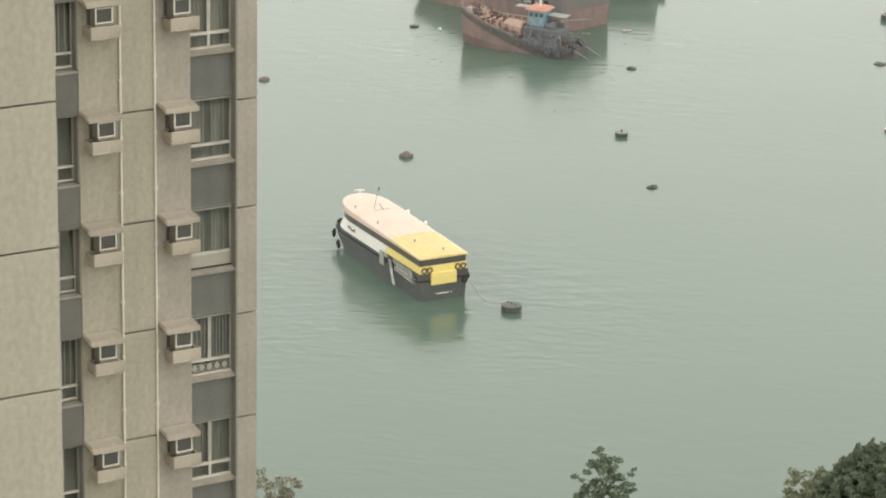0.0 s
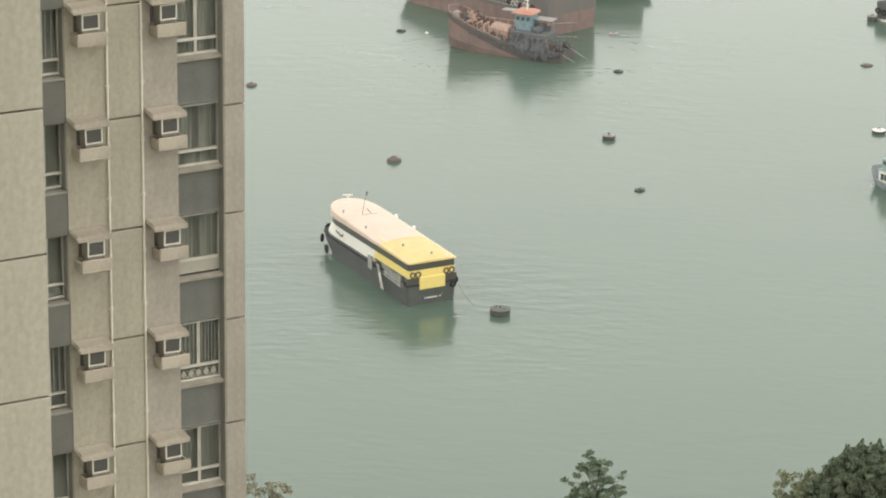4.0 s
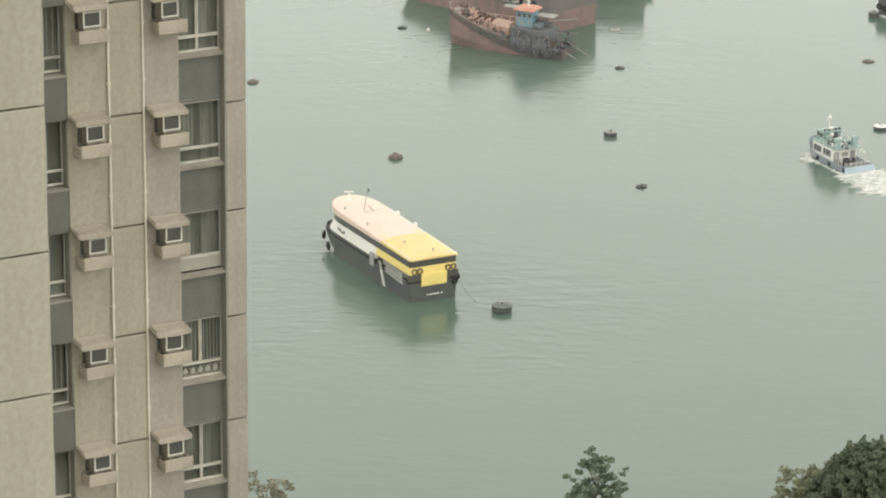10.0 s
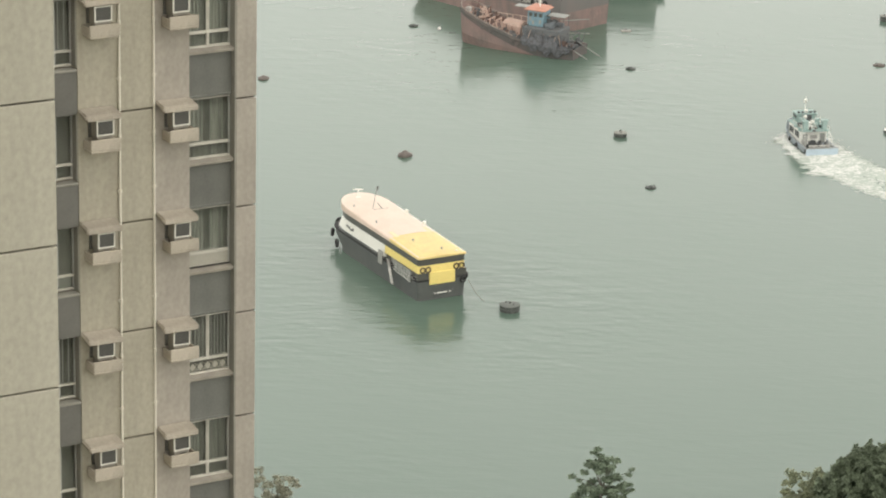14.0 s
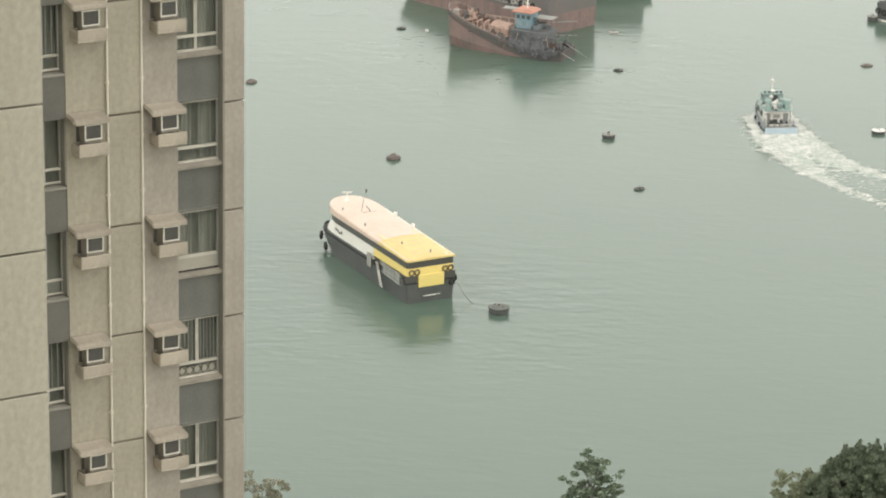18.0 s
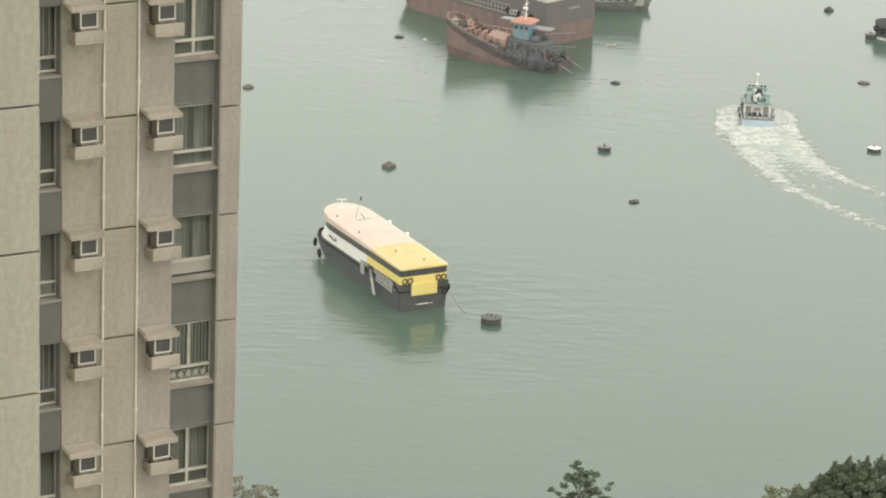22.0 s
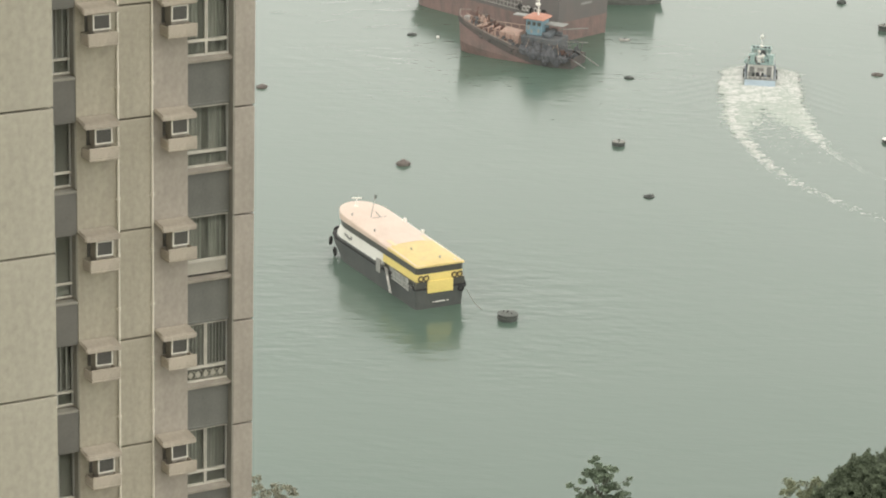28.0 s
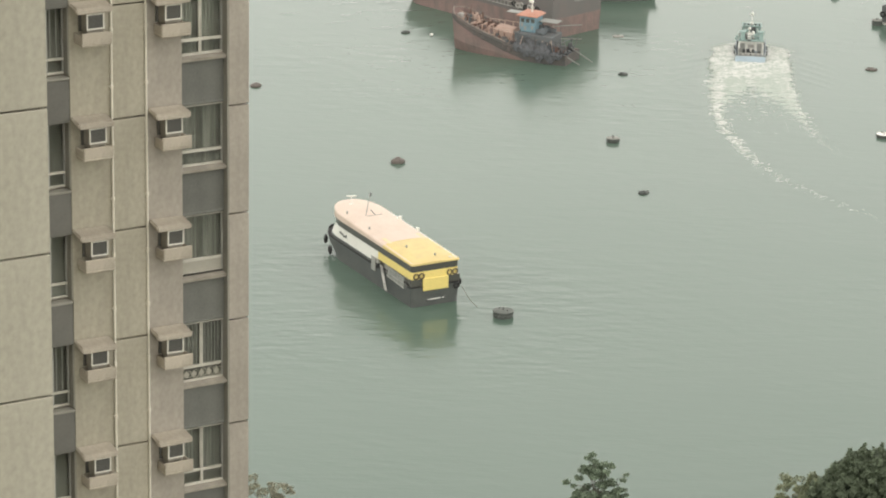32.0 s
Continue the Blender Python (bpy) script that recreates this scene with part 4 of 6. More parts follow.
house = part("wheelhouse", boxes((6.9, 9.9, -2.6, 0.5, 5.4, 8.2), bevel=0.06), M_BLUE, workboat, "faded blue wheelhouse")
for y0 in (-2.4, -1.4, -0.4):
    part("window", boxes((9.89, 9.93, y0, y0 + 0.75, 7.1, 7.75)), M_F_BAND, house)
for x0 in (7.1, 8.05, 9.0):
    for face in (-2.61, 0.51):
        part("window", boxes((x0, x0 + 0.6, face - 0.02, face + 0.02, 7.1, 7.75)), M_F_BAND, house)
for x0, z0 in ((7.3, 5.9), (8.6, 5.7), (9.2, 6.3)):
    part("pale_patch", boxes((x0, x0 + 0.4, 0.5, 0.525, z0, z0 + 0.7)), M_GREY_PAINT, house)
for x0 in (3.6, 4.8, 6.0, 7.4, 8.6):
    part("port_light", ring(bmesh.new(), (x0, 1.92, 4.3), (0, 1, 0), 0.22, 0.05, 12, 6), M_PALE_GEAR, workboat, smooth=True)
bm = bmesh.new()
loft(bm, [[(x, y, z) for x, y in ((6.5 + i, -3.0 + i), (10.4 - i, -3.0 + i), (10.4 - i, 0.9 - i), (6.5 + i, 0.9 - i))] for i, z in ((0, 8.2), (0, 8.35), (0.6, 8.75))])
part("wheelhouse_roof", bm, M_ORANGE, workboat, "orange-red wheelhouse roof")
part("mast", tubes(((8.2, -0.9, 8.7), (8.2, -0.9, 12.6), 0.14, 0.08), ((8.2, -1.9, 11.4), (8.2, 0.1, 11.4), 0.06), ((8.0, -0.9, 10.6), (8.7, -0.9, 10.6), 0.3, 0.3)), M_F_WHITE, workboat, "white signal mast")
part("awning", boxes((10.5, 13.4, -3.4, -1.6, 7.9, 8.02), bevel=0.02), M_GREY_PAINT, workboat, "pale grey awning board")
part("aft_awning", boxes((3.4, 6.8, -3.1, -0.6, 7.2, 7.32), bevel=0.02), M_GREY_PAINT, workboat, "grey awning board behind the wheelhouse")
for ax, ay in ((3.6, -2.9), (3.6, -0.8)):
    part("awning_post", tubes(((ax, ay, 5.3), (ax, ay, 7.21), 0.06)), M_DARK_GEAR, workboat)
part("boom", tubes(((4.6, -1.8, 6.4), (0.4, -4.6, 6.6), 0.09), ((4.6, -1.2, 4.4), (-0.2, -3.4, 4.4), 0.08), ((2.8, 1.2, 3.2), (-2.6, 3.0, 1.6), 0.09), ((1.0, -1.5, 3.2), (-3.6, -2.0, 0.6), 0.09)), M_GREY_PAINT, workboat, "weathered pale spars")
gear_rng = random.Random(12)
for i in range(170):
    x = gear_rng.uniform(0.8, 10.2)
    y = gear_rng.uniform(-2.8, 2.8) if x < 3.0 else gear_rng.uniform(2.1, 3.0)
    w, h = gear_rng.uniform(0.25, 1.1), gear_rng.uniform(0.3, 1.9)
    tilt = pose(x, y, 0, 0, 0, gear_rng.uniform(-60, 60))
    if i % 4 == 3 and 3.6 < x < 6.6:      # gear stowed on the deckhouse roof
        part("crate", boxes((x, x + w, -1.5 - w / 2, -1.5 + w / 2, 5.4, 5.4 + h * 0.6), bevel=0.03), M_DARK_GEAR, workboat)
        continue
    if i % 3 == 0:
        if i % 2:
            part("drum", tubes(((x, y, 2.0), (x, y, 2.95), 0.29), n=12), M_DARK_GEAR, workboat)
        else:
            top_end = (x + gear_rng.uniform(-1.6, 1.6), y + gear_rng.uniform(-1.0, 0.6), 2.4 + h * 1.6)
            part("pole", tubes(((x, y, 2.0), top_end, 0.06)), gear_rng.choice((M_DARK_GEAR, M_DARK_GEAR, M_HULL_DARK, M_PALE_GEAR)), workboat)
    elif i % 3 == 1:
        part("crate", boxes((-w / 2, w / 2, -w / 3, w / 3, 2.0, 2.0 + h), bevel=0.03), gear_rng.choice((M_DARK_GEAR, M_DARK_GEAR, M_HULL_DARK, M_DECK_RUST)), workboat, at=tilt)
    else:
        part("tyre", ring(bmesh.new(), (x, y, 2.1 + h * 0.5), (gear_rng.uniform(-1, 1), gear_rng.uniform(-1, 1), 1), 0.36, 0.15, 12, 6), M_RUBBER, workboat, smooth=True)
for i in range(150):
    x, y = gear_rng.uniform(10.4, 20.6), gear_rng.uniform(-1.6, 1.75)
    z = 6.0 if x > 17.6 and x < 20.8 else ship_sheer(x / SHIP_LEN) - 0.85
    y *= 1.5
    if 10.6 < x < 14.8 and y < 1.3:
        y = gear_rng.uniform(1.3, 2.7)
    w, h = gear_rng.uniform(0.15, 0.7), gear_rng.uniform(0.2, 1.2)
    part("deck_gear", boxes((-w / 2, w / 2, -w * 0.35, w * 0.35, 0, h), bevel=0.02), gear_rng.choice((M_SALMON, M_DECK_RUST, M_DECK_RUST, M_DARK_GEAR, M_HULL_DARK, M_PALE_GEAR)), workboat, at=pose(x, y, z, 0, 0, gear_rng.uniform(0, 90)))
M_CAP_RAIL = paint("worn_cap_rail", (0.30, 0.25, 0.22), 0.85, second=(0.15, 0.115, 0.10), size=0.7, amount=0.95)
# worn pale cap rail along the bulwark, from the bow to amidships
for side in (-1, 1):
    run = [p for p in sorted(p for p in top if p[1] * side >= -1e-6) if p[0] > 9]
    bm = bmesh.new()
    for (xa, ya), (xb, yb) in zip(run, run[1:]):
        tube(bm, (xa - 0.1, ya * 0.97, ship_sheer(xa / SHIP_LEN) + 0.12), (xb - 0.1, yb * 0.97, ship_sheer(xb / SHIP_LEN) + 0.12), 0.13, n=6)
    part("cap_rail", bm, M_CAP_RAIL, workboat, "worn pale cap rail")
# two gallows frames over the hold, and rust-red clutter on the foredeck
for x in (14.9, 16.2):
    for y in (0.4, 2.3):
        part("gallows_post", tubes(((x, y, 3.0), (x, y, 5.9), 0.13), n=8), M_SALMON, workboat)
    part("gallows_beam", boxes((x - 0.14, x + 0.14, 0.2, 2.5, 5.9, 6.15), bevel=0.03), M_SALMON, workboat)
for i in range(60):
    x, y = gear_rng.uniform(15.2, 21.6), gear_rng.uniform(-2.3, 2.3)
    z = 6.0 if 17.6 < x < 21.0 else ship_sheer(x / SHIP_LEN) - 0.8
    if i % 3:
        part("plank", boxes((-gear_rng.uniform(0.5, 1.3), 0.6, -0.09, 0.09, 0.0, 0.1)), gear_rng.choice((M_DECK_RUST, M_SALMON, M_PALE_GEAR, M_DECK_RUST)), workboat, at=pose(x - 0.3, y * 0.8, z + gear_rng.uniform(0.0, 0.5), 0, gear_rng.uniform(-12, 12), gear_rng.uniform(0, 180)))
    else:
        part("rope_coil", ring(bmesh.new(), (x - 0.3, y * 0.8, z + 0.15), (0, 0.1, 1), gear_rng.uniform(0.25, 0.45), 0.12, 12, 6), gear_rng.choice((M_DECK_RUST, M_BULWARK, M_SALMON)), workboat, smooth=True)
M_RIG = paint("blue_grey_rigging", (0.13, 0.145, 0.155), 0.8, second=(0.09, 0.09, 0.09), size=0.5, amount=0.7)
for i in range(70):
    x, y = gear_rng.uniform(0.6, 9.8), gear_rng.uniform(1.6, 3.2)
    z = ship_sheer(x / SHIP_LEN) - 0.8
    end = (x + gear_rng.uniform(-1.4, 1.4), y + gear_rng.uniform(-0.7, 0.3), z + gear_rng.uniform(1.0, 3.4))
    part("rigging_pole", tubes(((x, y, z), end, gear_rng.uniform(0.04, 0.11))), gear_rng.choice((M_RIG, M_RIG, M_DARK_GEAR, M_BULWARK)), workboat)
for i in range(34):
    x, y = gear_rng.uniform(10.5, 21.0), gear_rng.choice((-1, 1)) * gear_rng.uniform(1.4, 2.6)
    z = ship_sheer(x / SHIP_LEN) - 0.8
    part("bulwark_stay", tubes(((x, y, z), (x + gear_rng.uniform(-0.9, 0.9), y * gear_rng.uniform(0.85, 1.1), z + gear_rng.uniform(0.9, 2.0)), 0.06)), gear_rng.choice((M_BULWARK, M_DECK_RUST, M_PALE_GEAR)), workboat)
# nets and tarpaulins heaped on the after deck and hung over the port side
M_NET = paint("blue_grey_net", (0.125, 0.13, 0.138), 0.95, second=(0.075, 0.072, 0.072), size=0.55, amount=0.95, bump=0.05, grain=0.16, speckle=0.3)
for x0, x1, low_z, high_z, seed in ((0.3, 3.4, 1.9, 3.3, 1), (2.8, 6.2, 1.9, 4.6, 2), (5.6, 9.6, 2.5, 4.9, 3)):
    n, m = 22, 16
    bm = bmesh.new()
    grid = []
    for u in range(n + 1):
        row = []
        for v in range(m + 1):
            s, w = u / n, v / m
            x = x0 + (x1 - x0) * s
            over = min(1.0, w / 0.55)
            hem = low_z + 0.45 * sin(5 * s + seed) + 0.25 * sin(13 * s + 2 * seed)
            crest = high_z - 0.8 * abs(s - 0.5)
            rail_z = ship_sheer(x / SHIP_LEN) + 0.25
            y = 1.4 + 2.45 * over if w < 0.55 else 3.85 + 0.12 * sin(9 * s + seed)
            z = crest + (rail_z - crest) * over ** 1.4 if w < 0.55 else rail_z + (hem - rail_z) * (w - 0.55) / 0.45
            lump = 0.16 * sin(4.1 * x + 3.3 * y + seed) + 0.13 * sin(7.3 * x - 5.0 * z) + gear_rng.uniform(-0.08, 0.08)
            row.append(bm.verts.new((x + 0.1 * sin(6 * w + u), y + (lump * 0.6 if w >= 0.55 else 0.0), z + (lump if w < 0.55 else 0.05 * sin(u * 1.7)))))
        grid.append(row)
    for u in range(n):
        for v in range(m):
            bm.faces.new((grid[u][v], grid[u + 1][v], grid[u + 1][v + 1], grid[u][v + 1]))
    net = part("net", bm, M_NET, workboat, "dark blue-grey net hung over the side", smooth=True)
    skin = net.modifiers.new("skin", 'SOLIDIFY')
    skin.thickness = 0.1
for i in range(9):
    x = gear_rng.uniform(3.4, 6.6)
    part("sack", boxes((-0.6, 0.6, -0.35, 0.35, 0, gear_rng.uniform(0.4, 1.1)), bevel=0.16), M_RIG, workboat, at=pose(x, gear_rng.uniform(-2.2, 1.4), 5.4, 0, 0, gear_rng.uniform(0, 180)))
for x in (1.2, 4.4):
    part("arch_post", tubes(((x, -2.2, 2.1), (x, -2.2, 4.7), 0.1)), M_DARK_GEAR, workboat)
    part("arch_post", tubes(((x, 2.2, 2.1), (x, 2.2, 4.7), 0.1)), M_DARK_GEAR, workboat)
for a, b in (((1.2, -2.2, 4.7), (1.2, 2.2, 4.7)), ((1.2, 2.2, 4.7), (4.4, 2.2, 4.7)), ((1.2, -2.2, 4.7), (4.4, -2.2, 4.7))):
    part("arch_beam", tubes((a, b, 0.08)), M_DARK_GEAR, workboat)

# ---- the big dark cargo ship behind it ----
cargo = thing("cargo_ship", pose(22.9, 545.4, 0, 0, 0, 135.0), "dark laid-up cargo ship with rust-red boot top", "ship")
C_LEN, C_HALF = 39.0, 6.3


def cargo_ring(z, inset):
    h = C_HALF - inset
    right = [(inset, -h), (9, -h), (20, -h), (C_LEN - 6, -h * 0.99), (C_LEN - 3.2, -h * 0.92), (C_LEN - 1.0, -h * 0.6)]
    pts = right + [(C_LEN, 0)] + [(x, -y) for x, y in right[::-1]]
    # the deck line falls away towards the low bow
    def top(x):
        return z if z < 4.0 else z - (z - 3.8) * 0.8 * min(1.0, max(0.0, (x - 16) / 18))
    return [(x + 0.5 * max(0.0, top(x)) * max(0.0, (x - 31) / 8), y, top(x)) for x, y in pts]


bm = bmesh.new()
loft(bm, [cargo_ring(-1.5, 0.4), cargo_ring(0.0, 0.15), cargo_ring(3.6, 0.0)])
part("lower_hull", bm, M_HULL_RUST, cargo, "rust-red boot top")
bm = bmesh.new()
loft(bm, [cargo_ring(3.602, 0.0), cargo_ring(8.0, 0.0), cargo_ring(8.0, 0.25), cargo_ring(7.2, 0.25)])
part("upper_hull", bm, M_HULL_DARK, cargo, "dark upper hull")
part("name_bar", boxes((-0.03, 0.02, -2.2, 0.6, 6.1, 6.5)), M_GREY_PAINT, cargo, "pale bar in place of lettering")
part("hatch_coaming", boxes((9, 17, -3.6, 3.6, 7.2, 8.6), bevel=0.08), M_DECK_RUST, cargo)
c_house = part("deckhouse", boxes((1.5, 7.5, -4.2, 4.2, 7.2, 11.2), bevel=0.08), M_F_WHITE, cargo, "stained white deckhouse")
for i in range(6):
    part("window", boxes((1.46, 1.52, -3.6 + i * 1.25, -2.9 + i * 1.25, 9.4, 10.2)), M_F_BAND, c_house)
    part("window", boxes((1.9 + i * 0.9, 2.5 + i * 0.9, 4.19, 4.23, 9.4, 10.2)), M_F_BAND, c_house)
rows = []
for i in range(11):
    rows.append(((0.4 + i * 1.5, 5.3, 7.3), (0.4 + i * 1.5, 5.3, 9.0), 0.05))
rows += [((0.4, 5.3, 9.0), (15.4, 5.3, 9.0), 0.05), ((0.4, 5.3, 8.3), (15.4, 5.3, 8.3), 0.04), ((0.4, -5.3, 9.0), (0.4, 5.3, 9.0), 0.05)]
part("railing", tubes(*rows, n=6), M_F_WHITE, cargo, "white deck railing")
rows = []
for i in range(15):
    rows.append(((9.0 + i * 0.9, C_HALF + 0.12, 4.3), (9.0 + i * 0.9, C_HALF + 0.12, 5.9), 0.06))
for z in (4.3, 5.1, 5.9):
    rows.append(((9.0, C_HALF + 0.12, z), (21.6, C_HALF + 0.12, z), 0.07))
part("side_grating", tubes(*rows, n=6), M_VESSEL_PALE, cargo, "pale steel grating along the side")
for i in range(7):
    part("tyre_fender", ring(bmesh.new(), (3.6 + i * 0.95, C_HALF + 0.18, 4.9 - 0.15 * (i % 2)), (0, 1, 0), 0.42, 0.17, 12, 6), M_VESSEL_PALE if i % 3 else M_RUBBER, cargo, smooth=True)
for x, y in ((32, 2), (33.5, -1.5), (35, 0.5)):
    part("winch", tubes(((x, y - 0.6, 4.6), (x, y + 0.6, 4.6), 0.5), n=12), M_DARK_GEAR, cargo)
part("anchor", tubes(((38.6, 4.3, 4.4), (38.5, 4.3, 2.9), 0.3), ((37.9, 4.9, 2.8), (39.1, 3.9, 2.8), 0.25)), M_DARK_GEAR, cargo, "dark stowed anchor")

# ---- grey vessel farther back, dark barge by the drum buoy ----
M_VESSEL_GREY = paint("grey_vessel", (0.20, 0.205, 0.19), 0.75, second=(0.12, 0.12, 0.11), size=1.5, amount=0.7)
grey_boat = thing("moored_vessel", pose(24.2, 573.0, 0, 0, 0, 1), "grey moored vessel with white superstructure", "boat")
part("hull", hull_mesh(15.0, 2.9, lambda s: 1.5 + 0.6 * s * s, rake=1.0), M_VESSEL_GREY, grey_boat)
part("superstructure", boxes((4.0, 13.2, -2.2, 2.2, 0.9, 3.1), bevel=0.08), M_VESSEL_PALE, grey_boat, "white superstructure")
for i in range(5):
    part("window", boxes((5.0 + i * 1.5, 5.8 + i * 1.5, -2.23, -2.19, 1.7, 2.4)), M_F_BAND, grey_boat)
part("upper_deckhouse", boxes((0.8, 13.0, -2.1, 2.1, 3.1, 6.6), bevel=0.08), M_VESSEL_GREY, grey_boat, "dull grey upper deckhouse")
part("rope_coil", ring(bmesh.new(), (13.4, 0, 1.4), (0, 0, 1), 0.5, 0.22, 14, 6), M_DARK_GEAR, grey_boat, smooth=True)

M_BARGE = paint("dark_grey_barge_paint", (0.13, 0.135, 0.135), 0.7, second=(0.09, 0.09, 0.088), size=1.5, amount=0.7, streak=0.12)
barge = thing("moored_barge", pose(91.2, 557.6, 0, 0, 0, 178), "dark grey round-bowed moored barge with tyres", "boat")
part("hull", hull_mesh(12.4, 3.0, lambda s: 2.7 + 0.7 * s, rake=0.3), M_BARGE, barge)
part("boot_stripe", hull_mesh(12.46, 3.06, lambda s: 0.42, rake=0.3), M_BUOY_WHITE, barge, "pale stripe along the waterline")
part("deckhouse", boxes((1.5, 5.0, -1.8, 1.8, 1.9, 4.4), bevel=0.06), M_VESSEL_GREY, barge)
for p in ((12.2, 0.6, 1.9), (11.2, 1.6, 1.7), (9.8, 2.5, 1.6), (8.0, 2.95, 1.5)):
    part("tyre_fender", ring(bmesh.new(), p, (0.5, 0.9, 0), 0.42, 0.18, 12, 6), M_RUBBER, barge, smooth=True)

# small floats near the workboat
skiff = thing("float_raft", pose(30.4, 544.4, 0, 0, 0, 8), "small pale flat float", "float")
part("deck_board", boxes((-0.9, 0.9, -0.5, 0.5, -0.1, 0.2), bevel=0.06), M_VESSEL_PALE, skiff)
part("cleat", boxes((-0.1, 0.1, -0.1, 0.1, 0.28, 0.45)), M_BUOY, skiff)
speck = thing("marker_float", pose(-2.8, 542.4, 0), "tiny white marker float", "float")
bm = bmesh.new()
bmesh.ops.create_uvsphere(bm, u_segments=12, v_segments=8, radius=0.32, matrix=Matrix.Translation((0, 0, 0.15)))
part("ball", bm, M_BUOY_WHITE, speck, smooth=True)
part("pin", tubes(((0, 0, 0.4), (0, 0, 0.8), 0.03)), M_BUOY, speck)

# ---- trees on the shore ----
M_BARK = paint("bark", (0.12, 0.108, 0.085), 0.95, second=(0.08, 0.07, 0.058), size=0.3, amount=0.7, bump=0.02)


def leaves_material(name, color, second):
    m = paint(name, color, 0.65, second=second, size=1.4, amount=0.9, per_island=0.24)
    b = m.node_tree.nodes["Principled BSDF"]
    b.inputs["Subsurface Weight"].default_value = 0.0
    return m


# M_LEAF and M_LEAF_PALE are lightened, with haze put into their colour
M_LEAF = leaves_material("mid_green_leaves", (0.165, 0.21, 0.14), (0.125, 0.165, 0.108))
M_LEAF_DARK = leaves_material("dark_green_leaves", (0.118, 0.148, 0.090), (0.100, 0.126, 0.075))
M_LEAF_PALE = leaves_material("pale_olive_leaves", (0.27, 0.265, 0.19), (0.20, 0.20, 0.14))
M_LEAF_DRY = leaves_material("dry_yellow_leaves", (0.225, 0.245, 0.145), (0.175, 0.195, 0.112))


def leaf_cloud(name, clumps, per, size, seed, material, flat=0.75):
    """Leaves as small bent two-face blades scattered through clumps (x, y, z, radius)."""
    r = np.random.RandomState(seed)
    verts, faces = [], []
    for cx, cy, cz, rad in clumps:
        n = max(6, int(per * rad * rad))
        d = r.normal(size=(n, 3))
        d /= np.linalg.norm(d, axis=1)[:, None]
        p = np.array([cx, cy, cz]) + d * (rad * r.uniform(0.45, 1.0, (n, 1))) * np.array([1, 1, flat])
        a = r.normal(size=(n, 3))
        a /= np.linalg.norm(a, axis=1)[:, None]
        up = r.normal(size=(n, 3)) * 0.6 + np.array([0, 0, 1.0])
        b = np.cross(a, up)
        b /= np.linalg.norm(b, axis=1)[:, None]
        s = size * r.uniform(0.6, 1.3, (n, 1))
        c = np.cross(a, b) * s * 0.25
        base = len(verts)
        for q in (p - a * s, p - b * s * 0.5 + c, p + a * s, p + b * s * 0.5 + c):
            verts.append(q)
        m = len(p)
        faces.append((base, m))
    allv, allf, start = [], [], 0
    for i in range(0, len(verts), 4):
        m = len(verts[i])
        allv += [verts[i], verts[i + 1], verts[i + 2], verts[i + 3]]
        k = np.arange(m)
        allf.append(np.stack([start + k, start + m + k, start + 2 * m + k], 1))
        allf.append(np.stack([start + k, start + 2 * m + k, start + 3 * m + k], 1))
        start += 4 * m
    v = np.concatenate(allv)
    f = np.concatenate(allf)
    me = bpy.data.meshes.new(name)
    me.from_pydata(v.tolist(), [], f.tolist())
    me.materials.append(material)
    return me


def tree(x, y, height, label, clumps, per, size, seed, material, trunk=0.16, limbs=14, flat=0.75):
    ob = thing("tree", pose(x, y, 3.5), label, "tree")
    r = random.Random(seed)
    bm = bmesh.new()
    top = Vector((0, 0, height * 0.62))
    tube(bm, (0, 0, -0.1), (0.08, 0, height * 0.35), trunk, trunk * 0.75)
    tube(bm, (0.08, 0, height * 0.35), top, trunk * 0.75, trunk * 0.5)
    for cx, cy, cz, rad in clumps[:limbs]:
        t = r.uniform(0.45, 1.0)
        a = Vector((0.05, 0, top.z * t))
        c = Vector((cx, cy, cz))
        m = a.lerp(c, 0.5) + Vector((0, 0, 0.25))
        tube(bm, a, m, trunk * 0.38, trunk * 0.22, n=6)
        tube(bm, m, c, trunk * 0.22, trunk * 0.08, n=6)
    part("trunk", bm, M_BARK, ob)
    part("crown", leaf_cloud("crown", clumps, per, size, seed, material, flat), None, ob)
    return ob


def spread(seed, n, hx, hy, z0, z1, r0, r1, shape):
    r = random.Random(seed)
    out = []
    while len(out) < n:
        x, y, z = r.uniform(-hx, hx), r.uniform(-hy, hy), r.uniform(z0, z1)
        if shape((x / hx), (y / hy), (z - z0) / (z1 - z0)):
            out.append((x, y, z, r.uniform(r0, r1)))
    return out


open_crown = [(-0.5, 0, 10.0, 0.42), (-0.9, 0.2, 9.5, 0.38), (-0.2, -0.2, 9.3, 0.5), (-1.3, 0, 8.6, 0.35), (0.7, 0, 8.9, 0.5), (1.3, 0.1, 8.7, 0.55), (-0.5, 0, 8.5, 0.6), (0.3, 0.2, 8.2, 0.6),
              (-2.9, 0, 6.8, 0.45), (-2.2, 0.1, 6.3, 0.35), (2.9, 0, 7.8, 0.32), (2.6, 0.1, 7.1, 0.38), (2.7, 0, 6.0, 0.4), (2.4, 0.2, 5.1, 0.45), (3.0, 0, 5.4, 0.35)]
open_crown = [(x * 1.08, y, z + 0.55, q * 1.05) for x, y, z, q in open_crown]
open_crown += spread(21, 56, 2.7, 2.0, 4.6, 9.2, 0.36, 0.72, lambda x, y, z: x * x + y * y < 1.05 - z * 0.55)
tree(16.9, 311.5, 9.9, "young round-leaved tree with open airy crown", open_crown, 330, 0.21, 5, M_LEAF, flat=0.5)

